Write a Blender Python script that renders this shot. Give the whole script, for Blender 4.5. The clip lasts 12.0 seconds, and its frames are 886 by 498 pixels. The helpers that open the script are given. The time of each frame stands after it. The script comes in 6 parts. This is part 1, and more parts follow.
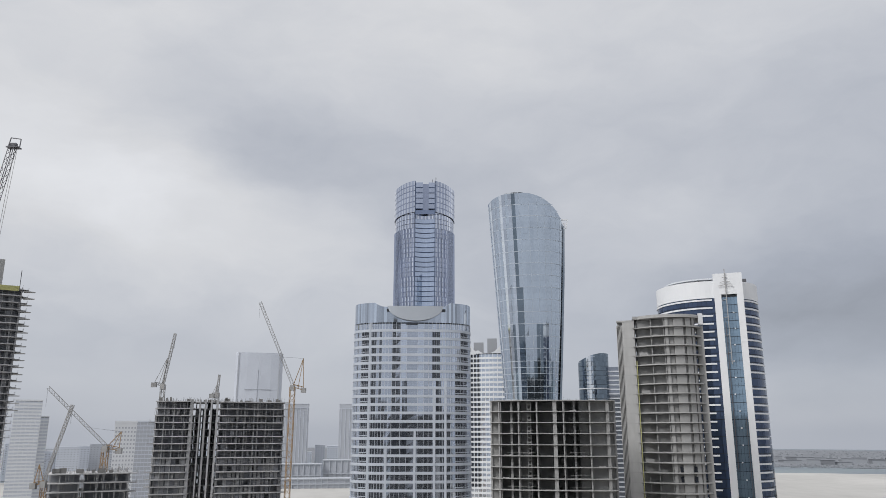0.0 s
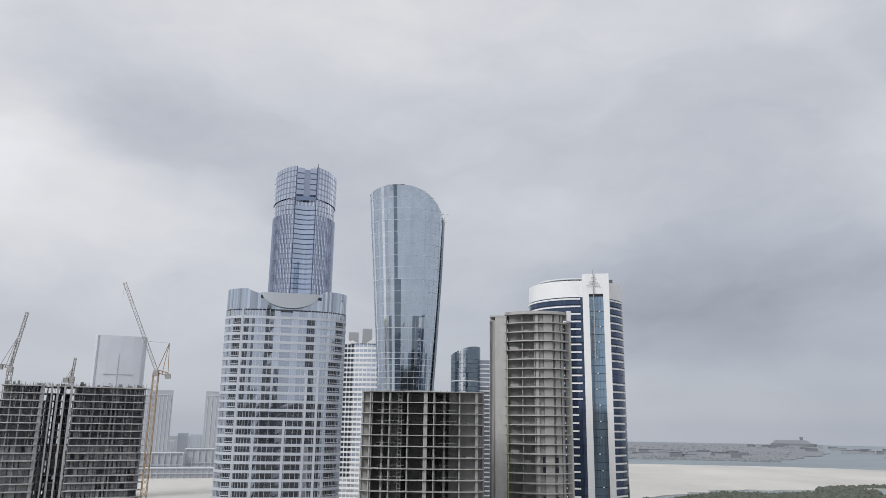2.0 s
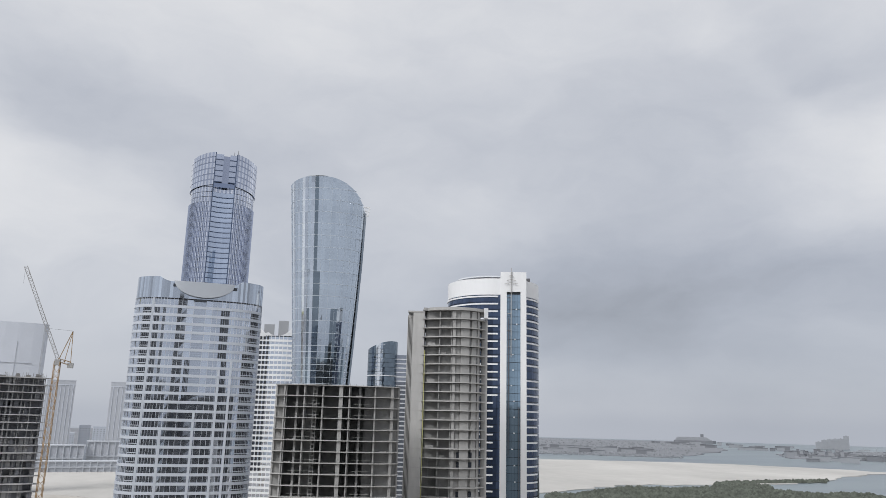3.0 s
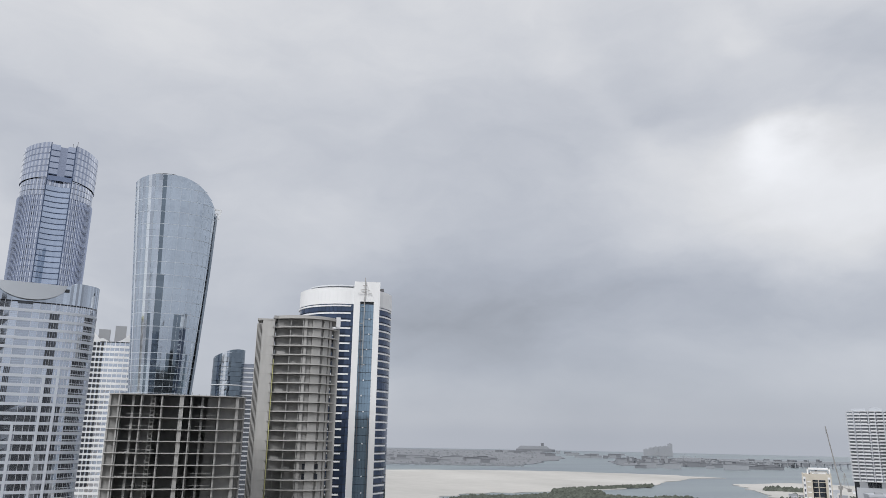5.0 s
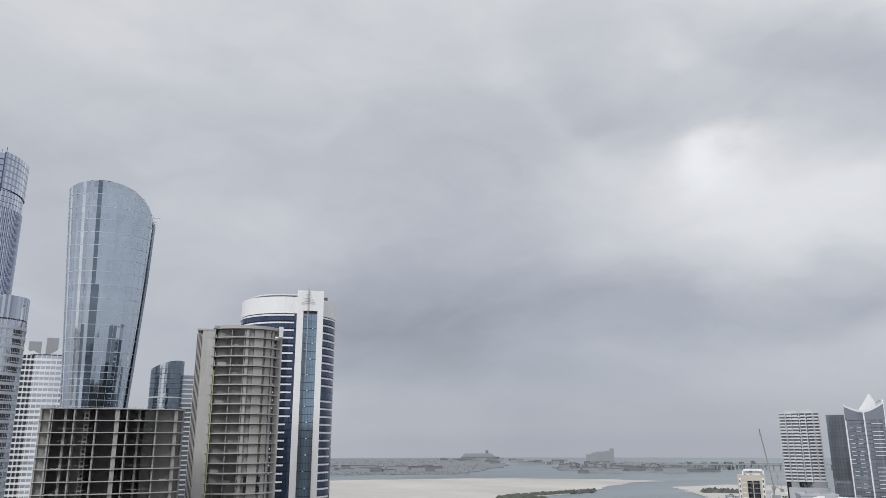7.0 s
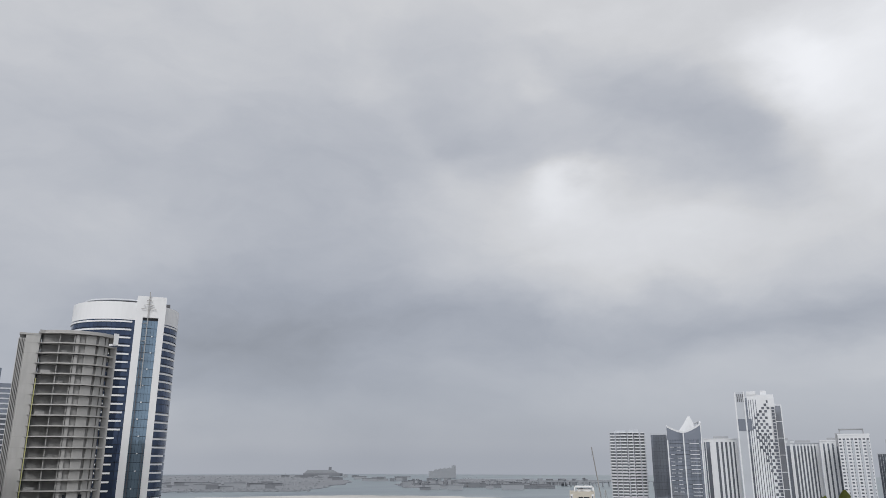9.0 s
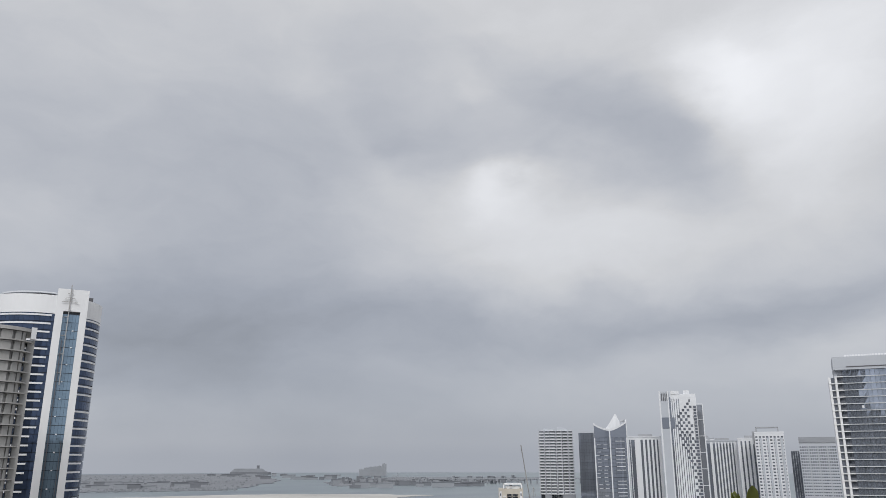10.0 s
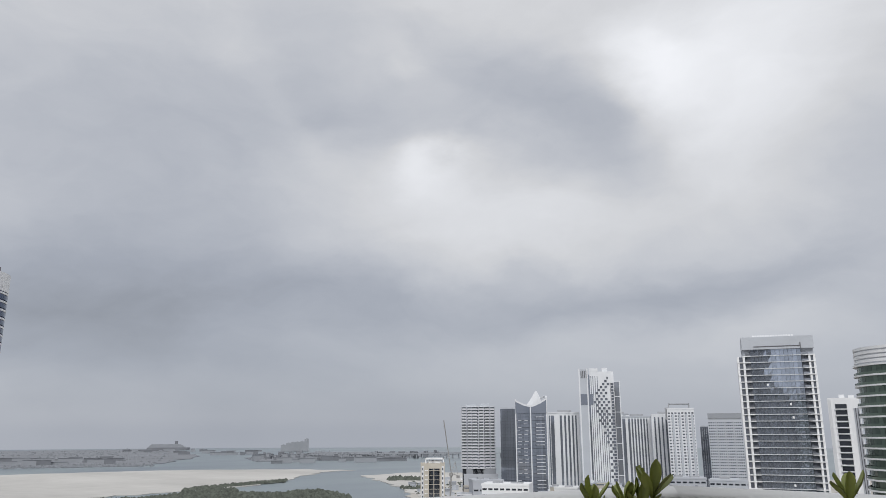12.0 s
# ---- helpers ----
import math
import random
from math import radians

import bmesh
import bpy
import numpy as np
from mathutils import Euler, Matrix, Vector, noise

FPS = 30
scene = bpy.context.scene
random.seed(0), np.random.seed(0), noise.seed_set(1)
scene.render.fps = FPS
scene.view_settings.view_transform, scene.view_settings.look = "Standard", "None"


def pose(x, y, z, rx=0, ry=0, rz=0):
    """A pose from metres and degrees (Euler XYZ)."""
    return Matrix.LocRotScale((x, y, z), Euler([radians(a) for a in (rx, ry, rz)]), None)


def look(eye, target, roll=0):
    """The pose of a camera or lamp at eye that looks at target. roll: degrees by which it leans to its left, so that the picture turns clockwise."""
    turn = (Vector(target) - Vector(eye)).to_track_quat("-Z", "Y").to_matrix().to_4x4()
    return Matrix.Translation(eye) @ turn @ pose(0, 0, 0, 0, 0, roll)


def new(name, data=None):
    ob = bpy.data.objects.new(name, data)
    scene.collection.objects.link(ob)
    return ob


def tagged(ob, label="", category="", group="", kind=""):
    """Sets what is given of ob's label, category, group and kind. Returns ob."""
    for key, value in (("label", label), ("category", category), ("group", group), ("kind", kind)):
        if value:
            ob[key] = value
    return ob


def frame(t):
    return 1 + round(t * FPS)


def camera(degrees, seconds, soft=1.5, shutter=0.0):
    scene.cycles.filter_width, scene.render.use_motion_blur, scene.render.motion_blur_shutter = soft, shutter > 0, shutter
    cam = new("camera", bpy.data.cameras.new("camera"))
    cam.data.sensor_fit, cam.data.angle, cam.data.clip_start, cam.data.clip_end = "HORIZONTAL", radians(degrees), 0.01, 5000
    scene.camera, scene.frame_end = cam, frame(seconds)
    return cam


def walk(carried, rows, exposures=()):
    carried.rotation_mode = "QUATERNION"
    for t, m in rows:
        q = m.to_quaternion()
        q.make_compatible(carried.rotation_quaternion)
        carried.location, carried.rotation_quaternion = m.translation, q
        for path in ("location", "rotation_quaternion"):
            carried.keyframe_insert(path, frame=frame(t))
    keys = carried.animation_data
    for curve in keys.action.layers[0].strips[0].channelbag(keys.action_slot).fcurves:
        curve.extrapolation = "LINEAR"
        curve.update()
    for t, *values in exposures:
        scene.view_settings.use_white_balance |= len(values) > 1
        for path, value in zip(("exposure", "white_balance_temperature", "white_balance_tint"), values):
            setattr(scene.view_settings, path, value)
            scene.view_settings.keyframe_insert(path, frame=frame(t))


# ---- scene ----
cam = camera(60.99, 12.0, soft=0.8)
EYE = 85.0  # eye over the street, on a roof terrace about 24 storeys up
ROWS = [  # seconds, yaw, pitch, roll
    (0.0, 0.00, 13.78, -0.07),
    (0.5, -1.97, 13.57, -0.21),
    (1.0, -4.17, 13.42, -0.33),
    (1.5, -6.69, 13.32, -0.51),
    (2.0, -9.55, 13.15, -0.76),
    (2.5, -12.81, 12.96, -1.11),
    (3.0, -15.85, 12.88, -1.31),
    (3.5, -18.75, 13.02, -1.35),
    (5.5, -28.76, 14.06, -0.57),
    (6.0, -29.57, 14.17, -0.10),
    (6.5, -30.01, 14.31, 0.15),
    (8.5, -39.00, 15.40, -0.19),
    (9.0, -42.54, 15.69, -0.13),
    (9.5, -45.34, 15.77, -0.06),
    (10.0, -47.62, 15.55, 0.04),
    (10.5, -49.41, 14.97, 0.09),
    (11.0, -50.92, 14.30, 0.09),
    (11.5, -52.17, 13.85, 0.04),
    (12.0, -53.28, 13.78, 0.07),
]


def arm(yaw):
    """The camera is held out in front of a turning body."""
    a = radians(yaw)
    return -0.35 * math.sin(a), 0.35 * math.cos(a) - 0.35


walk(cam, [(t, pose(*arm(yaw), EYE, 90 + pitch, roll, yaw)) for t, yaw, pitch, roll in ROWS],
     exposures=[(0.0, 0.0), (1.5, 0.05), (3.0, 0.11), (6.0, 0.05), (9.0, -0.12), (10.5, -0.13), (12.0, -0.08)])


# ---- sky and sun ----
def way(az, el):
    a, e = radians(az), radians(el)
    return (-math.sin(a) * math.cos(e), math.cos(a) * math.cos(e), math.sin(e))


SUN_AZ, SUN_EL = 128.0, 40.0
world = bpy.data.worlds.new("overcast")
scene.world = world
world.use_nodes = True
wn, wl = world.node_tree.nodes, world.node_tree.links
wn.clear()


def wnode(kind, **sets):
    n = wn.new(kind)
    for k, v in sets.items():
        n.inputs[k].default_value = v
    return n


def wmath(op, a, b=None, c=None):
    n = wn.new("ShaderNodeMath")
    n.operation = op
    for i, v in enumerate((a, b, c)):
        if v is None:
            continue
        if isinstance(v, (int, float)):
            n.inputs[i].default_value = v
        else:
            wl.new(v, n.inputs[i])
    return n.outputs[0]


w_coord = wn.new("ShaderNodeTexCoord").outputs["Generated"]
w_flat = wn.new("ShaderNodeVectorMath")
w_flat.operation = "MULTIPLY"
w_flat.inputs[1].default_value = (1.0, 1.0, 1.9)
wl.new(w_coord, w_flat.inputs[0])
w_warp = wnode("ShaderNodeTexNoise", Scale=4.2, Detail=6.0, Roughness=0.5)
wl.new(w_flat.outputs[0], w_warp.inputs["Vector"])
w_off = wn.new("ShaderNodeVectorMath")
w_off.operation = "MULTIPLY_ADD"
w_off.inputs[1].default_value = (0.20, 0.20, 0.15)
wl.new(w_warp.outputs["Color"], w_off.inputs[0])
w_shift = wn.new("ShaderNodeVectorMath")
w_shift.operation = "SUBTRACT"
w_shift.inputs[1].default_value = (0.10, 0.10, 0.075)
wl.new(w_coord, w_shift.inputs[0])
wl.new(w_shift.outputs[0], w_off.inputs[2])
w_unit = wn.new("ShaderNodeVectorMath")
w_unit.operation = "NORMALIZE"
wl.new(w_off.outputs[0], w_unit.inputs[0])
w_dir = w_unit.outputs[0]
w_sep = wn.new("ShaderNodeSeparateXYZ")
wl.new(w_coord, w_sep.inputs[0])

# brightness of the cloud deck by height: dull towards the horizon, brighter overhead
w_ramp = wn.new("ShaderNodeValToRGB")
w_ramp.color_ramp.interpolation = "EASE"
stops = w_ramp.color_ramp.elements
stops[0].position, stops[0].color = 0.0, (0.435, 0.435, 0.435, 1)
stops[1].position, stops[1].color = 1.0, (1.0, 1.0, 1.0, 1)
for at, v in ((0.025, 0.465), (0.07, 0.505), (0.16, 0.525), (0.34, 0.555), (0.5, 0.62), (0.75, 0.85)):
    e = stops.new(at)
    e.color = (v, v, v, 1)
wl.new(w_sep.outputs[2], w_ramp.inputs[0])
level = w_ramp.outputs[0]

# soft lighter and darker cloud masses: azimuth, elevation, half-width and half-height in degrees, lean, lift
BRIGHT = [
    (30, 19, 9, 9, 0, 0.16), (17, 13.5, 12, 4, -18, 0.13), (2, 31, 14, 4, 0, 0.05), (-16, 15, 6, 3, 0, 0.05),
    (-29, 29, 8, 5, 0, 0.03), (-52.6, 20.0, 2.8, 1.5, -28, 0.18), (-56, 17.2, 8, 3, -8, 0.14), (-61, 14.6, 11, 2.6, 4, 0.10),
    (-70.8, 26.4, 3.4, 2.5, -35, 0.20), (-78, 24.5, 9, 6.5, 20, 0.24), (-72, 6.2, 11, 1.8, 3, 0.05), (-37.6, 26.8, 3, 1.6, -30, 0.05),
    (-20, 13, 6, 3, 0, 0.03), (-47, 17, 8, 5, 0, 0.07), (-38, 15.5, 9, 3.5, 0, 0.035), (4, 24, 10, 5, 0, 0.03),
    (-50.3, 26.9, 2.6, 1.0, -42, 0.07), (-43, 22.2, 4, 1.2, -38, 0.05), (-57, 31.5, 10, 3.5, 0, 0.08), (-76, 29, 8, 4, 0, 0.07),
    (-62, 17, 15, 11, 0, 0.03), (-59, 6.6, 8, 1.6, 3, 0.05), (-74.6, 7.0, 6, 1.4, 5, 0.04), (-80, 18, 6, 5, 0, 0.05), (-23, 1.6, 9, 2.6, 0, 0.06), (18, 2.5, 12, 3.5, 0, 0.05), (9, 14.5, 5, 3, -20, 0.045),
]
DULL = [
    (11, 20.5, 15, 3.6, -17, -0.08), (-6, 22, 9, 4, 0, -0.02), (27, 6, 8, 3, 0, -0.02), (-25, 10.5, 9, 4, 0, -0.07),
    (-31, 7.5, 13, 3.8, 4, -0.13), (-52, 9.4, 11, 2.4, -4, -0.08), (-36, 2.5, 12, 2.5, 0, -0.05), (-69, 9.3, 8, 2.2, 8, -0.10), (-81, 13.2, 6, 2.2, 22, -0.06),
    (-59.0, 24.6, 7.5, 4.2, -15, -0.11), (-44, 24.5, 7, 4, -25, -0.08), (-31, 24.5, 8, 4, 0, -0.05), (-44, 14, 6, 4, 0, -0.03),
    (-65.8, 23.2, 3.0, 3.2, -40, -0.05), (-68.0, 20.6, 3.0, 1.8, -30, -0.04), (-29, 15, 9, 6, 0, -0.03), (-36.5, 16.5, 6, 4, 0, -0.03),
]
w_sep2 = wn.new("ShaderNodeSeparateXYZ")
wl.new(w_dir, w_sep2.inputs[0])
w_az = wmath("MULTIPLY", wmath("ARCTAN2", wmath("MULTIPLY", w_sep2.outputs[0], -1.0), w_sep2.outputs[1]), 57.2958)
w_el = wmath("MULTIPLY", wmath("ARCSINE", w_sep2.outputs[2]), 57.2958)
for az, el, wide, high, lean, lift in BRIGHT + DULL:
    c, sn = math.cos(radians(lean)), math.sin(radians(lean))
    du, dv = wmath("SUBTRACT", az, w_az), wmath("SUBTRACT", w_el, el)  # du grows to the right
    p = wmath("MULTIPLY_ADD", du, c / wide, wmath("MULTIPLY", dv, sn / wide))
    q = wmath("MULTIPLY_ADD", dv, c / high, wmath("MULTIPLY", du, -sn / high))
    r2 = wmath("MULTIPLY_ADD", p, p, wmath("MULTIPLY", q, q))
    level = wmath("MULTIPLY_ADD", wmath("POWER", 2.718, wmath("MULTIPLY", r2, -0.8)), lift, level)
w_fine = wnode("ShaderNodeTexNoise", Scale=7.0, Detail=7.0, Roughness=0.55)
w_flat2 = wn.new("ShaderNodeVectorMath")
w_flat2.operation = "MULTIPLY"
w_flat2.inputs[1].default_value = (1.0, 1.0, 2.2)
wl.new(w_off.outputs[0], w_flat2.inputs[0])
wl.new(w_flat2.outputs[0], w_fine.inputs["Vector"])
w_amt = wmath("MULTIPLY", wmath("SUBTRACT", w_fine.outputs[0], 0.5), 0.17)
w_lowfade = wn.new("ShaderNodeMapRange")
w_lowfade.inputs["From Min"].default_value = 0.0
w_lowfade.inputs["From Max"].default_value = 0.16
wl.new(w_sep.outputs[2], w_lowfade.inputs["Value"])
level = wmath("MULTIPLY_ADD", w_amt, w_lowfade.outputs[0], level)
# colour: dull blue-grey where thin light, near white where bright
w_tint = wn.new("ShaderNodeMapRange")
w_tint.inputs["From Min"].default_value = 0.42
w_tint.inputs["From Max"].default_value = 0.68
wl.new(level, w_tint.inputs["Value"])
w_mix = wn.new("ShaderNodeMix")
w_mix.data_type = "RGBA"
w_mix.inputs[6].default_value = (0.91, 0.975, 1.12, 1)
w_mix.inputs[7].default_value = (0.985, 1.0, 1.04, 1)
wl.new(w_tint.outputs[0], w_mix.inputs[0])
w_col = wn.new("ShaderNodeVectorMath")
w_col.operation = "SCALE"
wl.new(w_mix.outputs[2], w_col.inputs[0])
wl.new(level, w_col.inputs["Scale"])
w_sky = wn.new("ShaderNodeTexSky")
w_sky.sky_type = "NISHITA"
w_sky.sun_disc = False
w_sky.sun_elevation = radians(SUN_EL)
w_sky.sun_rotation = radians(-SUN_AZ)
w_clear = wnode("ShaderNodeBackground", Strength=0.004)
wl.new(w_sky.outputs[0], w_clear.inputs["Color"])
w_cloud = wnode("ShaderNodeBackground", Strength=0.97)
wl.new(w_col.outputs[0], w_cloud.inputs["Color"])
w_add = wn.new("ShaderNodeAddShader")
wl.new(w_clear.outputs[0], w_add.inputs[0])
wl.new(w_cloud.outputs[0], w_add.inputs[1])
w_out = wn.new("ShaderNodeOutputWorld")
wl.new(w_add.outputs[0], w_out.inputs["Surface"])

sun = new("sun", bpy.data.lights.new("sun", "SUN"))
sun.data.energy, sun.data.angle, sun.data.color = 2.1, radians(30), (1.0, 0.985, 0.965)
sun.matrix_world = look(Vector(way(SUN_AZ, SUN_EL)) * 800, (0, 0, 0))


# ---- materials ----
def material(name, colour, rough=0.6, metal=0.0, grain=0.12, scale=0.6, stain=0.15, bump=0.1, vary=0.0, island=0.0, stretch=(1, 1, 1), spec=0.5, wave=0.0):
    m = bpy.data.materials.new(name)
    m.use_nodes = True
    n, l = m.node_tree.nodes, m.node_tree.links
    b = n["Principled BSDF"]
    b.inputs["Roughness"].default_value, b.inputs["Metallic"].default_value = rough, metal
    b.inputs["Specular IOR Level"].default_value = spec
    tc = n.new("ShaderNodeTexCoord")
    st = n.new("ShaderNodeMapping")
    st.inputs["Scale"].default_value = stretch
    l.new(tc.outputs["Object"], st.inputs[0])
    fine = n.new("ShaderNodeTexNoise")
    fine.inputs["Scale"].default_value, fine.inputs["Detail"].default_value = scale, 6
    big = n.new("ShaderNodeTexNoise")
    big.inputs["Scale"].default_value, big.inputs["Detail"].default_value = scale * 0.09, 4
    for t in (fine, big):
        l.new(st.outputs[0], t.inputs["Vector"])

    def calc(op, a, c):
        k = n.new("ShaderNodeMath")
        k.operation = op
        for i, v in enumerate((a, c)):
            if isinstance(v, (int, float)):
                k.inputs[i].default_value = v
            else:
                l.new(v, k.inputs[i])
        return k.outputs[0]

    gain = calc("ADD", calc("MULTIPLY", calc("SUBTRACT", fine.outputs[0], 0.5), grain * 2), calc("MULTIPLY", calc("SUBTRACT", big.outputs[0], 0.5), stain * 2))
    if vary:
        info = n.new("ShaderNodeObjectInfo")
        gain = calc("ADD", gain, calc("MULTIPLY", calc("SUBTRACT", info.outputs["Random"], 0.5), vary))
    if island:
        geo = n.new("ShaderNodeNewGeometry")
        gain = calc("ADD", gain, calc("MULTIPLY", calc("SUBTRACT", geo.outputs["Random Per Island"], 0.5), island))
    gain = calc("ADD", gain, 1.0)
    sc = n.new("ShaderNodeVectorMath")
    sc.operation = "SCALE"
    sc.inputs[0].default_value = colour
    l.new(gain, sc.inputs["Scale"])
    l.new(sc.outputs[0], b.inputs["Base Color"])
    if bump or wave:
        bp = n.new("ShaderNodeBump")
        bp.inputs["Strength"].default_value = bump or wave
        bp.inputs["Distance"].default_value = 0.05
        l.new((big if wave else fine).outputs[0], bp.inputs["Height"])
        l.new(bp.outputs[0], b.inputs["Normal"])
    return m


def glass(name, colour, rough=0.05, metal=0.93, island=0.25, vary=0.12, scale=0.35):
    """Coated facade glass: a tinted mirror by day, pane by pane a little different."""
    return material(name, colour, rough, metal, grain=0.05, scale=scale, stain=0.12, bump=0, vary=vary, island=island, wave=0.05)


WHITE = material("white_render", (0.74, 0.75, 0.765), 0.55, grain=0.04, stain=0.06, bump=0.03, stretch=(1, 1, 0.25))
# Distance haze is mixed into these two base colours.
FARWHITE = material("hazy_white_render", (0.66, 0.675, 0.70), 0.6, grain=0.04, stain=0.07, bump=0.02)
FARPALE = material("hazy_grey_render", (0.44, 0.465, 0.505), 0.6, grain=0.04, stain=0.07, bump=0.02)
PALE = material("pale_cladding", (0.58, 0.60, 0.63), 0.45, grain=0.05, stain=0.08, bump=0.03)
PANEL = material("silver_crown_panel", (0.37, 0.395, 0.43), 0.4, 0.35, grain=0.03, stain=0.06, bump=0.01)
BAND = material("grey_white_spandrel", (0.48, 0.515, 0.575), 0.35, grain=0.05, stain=0.08, bump=0.03, island=0.1)
GREY = material("grey_panel", (0.33, 0.34, 0.36), 0.4, grain=0.03, stain=0.05, bump=0.02)
RAW = material("raw_concrete", (0.32, 0.319, 0.315), 0.85, grain=0.3, scale=0.7, stain=0.45, bump=0.35, vary=0.25, stretch=(1, 1, 0.35))
RAWLIGHT = material("pale_raw_concrete", (0.365, 0.363, 0.357), 0.85, grain=0.26, scale=0.5, stain=0.42, bump=0.3, vary=0.15, stretch=(1, 1, 0.3))
RAWDARK = material("dark_raw_concrete", (0.19, 0.185, 0.18), 0.9, grain=0.25, scale=0.6, stain=0.3, bump=0.3, vary=0.3)
STEEL = material("dark_steel", (0.10, 0.10, 0.11), 0.5, 0.3, grain=0.2, bump=0.1)
CRANE = material("crane_yellow", (0.33, 0.22, 0.115), 0.55, 0.1, grain=0.2, stain=0.3, bump=0.1)
CRANEGREY = material("crane_grey", (0.34, 0.335, 0.33), 0.55, 0.2, grain=0.2, stain=0.3, bump=0.1)
NET = material("yellow_green_net", (0.38, 0.37, 0.16), 0.9, grain=0.3, stain=0.3)
G_PALE = glass("silver_glass", (0.56, 0.61, 0.68))
G_BAND = glass("silver_blue_band_glass", (0.515, 0.56, 0.635), island=0.35)
G_STRIP = glass("striped_silver_glass", (0.50, 0.55, 0.62), island=0.7)
G_LIGHT = glass("pale_lilac_glass", (0.70, 0.735, 0.82), island=0.12)
G_DEEP = glass("deep_violet_glass", (0.26, 0.31, 0.43), island=0.3)
G_MID = glass("grey_glass", (0.34, 0.36, 0.40), metal=0.6, island=0.5)
G_SKY = glass("blue_silver_glass", (0.545, 0.61, 0.685), island=0.06, vary=0.05)
G_VIOLET = glass("dusky_violet_glass", (0.37, 0.41, 0.52), island=0.1)
G_BLUE = glass("violet_blue_glass", (0.46, 0.505, 0.615), island=0.15)
G_PROW = glass("teal_prow_glass", (0.23, 0.32, 0.41), metal=0.55)
G_NAVY = glass("navy_glass", (0.07, 0.098, 0.165), rough=0.08, metal=0.6)
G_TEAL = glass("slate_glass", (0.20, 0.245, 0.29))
# Dark glass lifted and blued in colour to carry the distance haze.
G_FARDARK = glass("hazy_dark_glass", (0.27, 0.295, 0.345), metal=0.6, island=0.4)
# Bright tint for sky reflections painted onto glass.
G_GLINT = glass("painted_glint_glass", (0.86, 0.90, 0.94), island=0.1)
LINE = material("glazing_bar", (0.47, 0.52, 0.58), 0.4, grain=0.03, bump=0)
G_DARK = glass("smoked_glass", (0.16, 0.18, 0.21), island=0.6)
G_GREEN = glass("green_smoked_glass", (0.12, 0.16, 0.13), metal=0.6, island=0.6)
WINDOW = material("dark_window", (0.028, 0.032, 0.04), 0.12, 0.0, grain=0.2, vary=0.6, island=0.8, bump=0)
# Haze put into the colours: windows lifted here, scrub greyed below.
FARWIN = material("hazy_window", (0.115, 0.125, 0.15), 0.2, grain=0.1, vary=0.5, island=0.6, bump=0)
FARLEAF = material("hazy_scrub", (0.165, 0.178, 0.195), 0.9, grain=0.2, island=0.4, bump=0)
# Dark concrete made lighter and bluer to imitate haze.
SITEDARK = material("hazy_dark_concrete", (0.25, 0.258, 0.28), 0.9, grain=0.25, scale=0.6, stain=0.3, bump=0.3, vary=0.4)
SITESLAB = material("fresh_slab_concrete", (0.41, 0.41, 0.415), 0.9, grain=0.25, scale=0.6, stain=0.3, bump=0.3, vary=0.3)
SITE = material("dark_site_concrete", (0.36, 0.362, 0.37), 0.9, grain=0.25, scale=0.6, stain=0.3, bump=0.3, vary=0.35)
# The next four colours have the haze of distance painted in.
HAZY = material("haze_pale_tower", (0.55, 0.58, 0.64), 0.6, grain=0.03, stain=0.06, bump=0)
HAZYD = material("haze_grey_tower", (0.41, 0.43, 0.47), 0.6, grain=0.04, stain=0.06, bump=0)
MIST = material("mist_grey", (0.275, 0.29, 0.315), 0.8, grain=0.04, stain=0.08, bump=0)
HAZYW = material("haze_white_tower", (0.70, 0.72, 0.74), 0.6, grain=0.04, stain=0.06, bump=0)
CREAM = material("cream_render", (0.47, 0.44, 0.385), 0.7, grain=0.06, stain=0.1, bump=0.05)
SAND = material("pale_sand", (0.44, 0.43, 0.41), 0.95, grain=0.12, scale=0.05, stain=0.34, bump=0.1, stretch=(1, 0.5, 1))
LAND = material("dusty_ground", (0.40, 0.38, 0.35), 0.95, grain=0.2, scale=0.06, stain=0.3, bump=0.1)
# Far ground, greyed and blued by haze put into its colour.
FARLAND = material("haze_tinted_land", (0.185, 0.195, 0.215), 0.95, grain=0.2, scale=0.03, stain=0.3, bump=0)
LEAFY = material("mangrove_leaves", (0.075, 0.085, 0.07), 0.95, grain=0.3, scale=0.1, stain=0.3, island=0.7)
LEAF = material("fleshy_green_leaf", (0.26, 0.295, 0.065), 0.4, grain=0.15, scale=25, stain=0.3, vary=0.5, bump=0.1)
STALK = material("grey_green_stalk", (0.20, 0.19, 0.10), 0.8, grain=0.2, scale=30)
RAIL = material("white_gloss_rail", (0.80, 0.80, 0.78), 0.3, grain=0.03, scale=4, stain=0.06, bump=0.02)
TERRACE = material("terrace_tile", (0.45, 0.43, 0.40), 0.7, grain=0.1, scale=3, stain=0.15)
TERRA = material("clay_pot", (0.33, 0.17, 0.10), 0.8, grain=0.15, scale=8, stain=0.2)


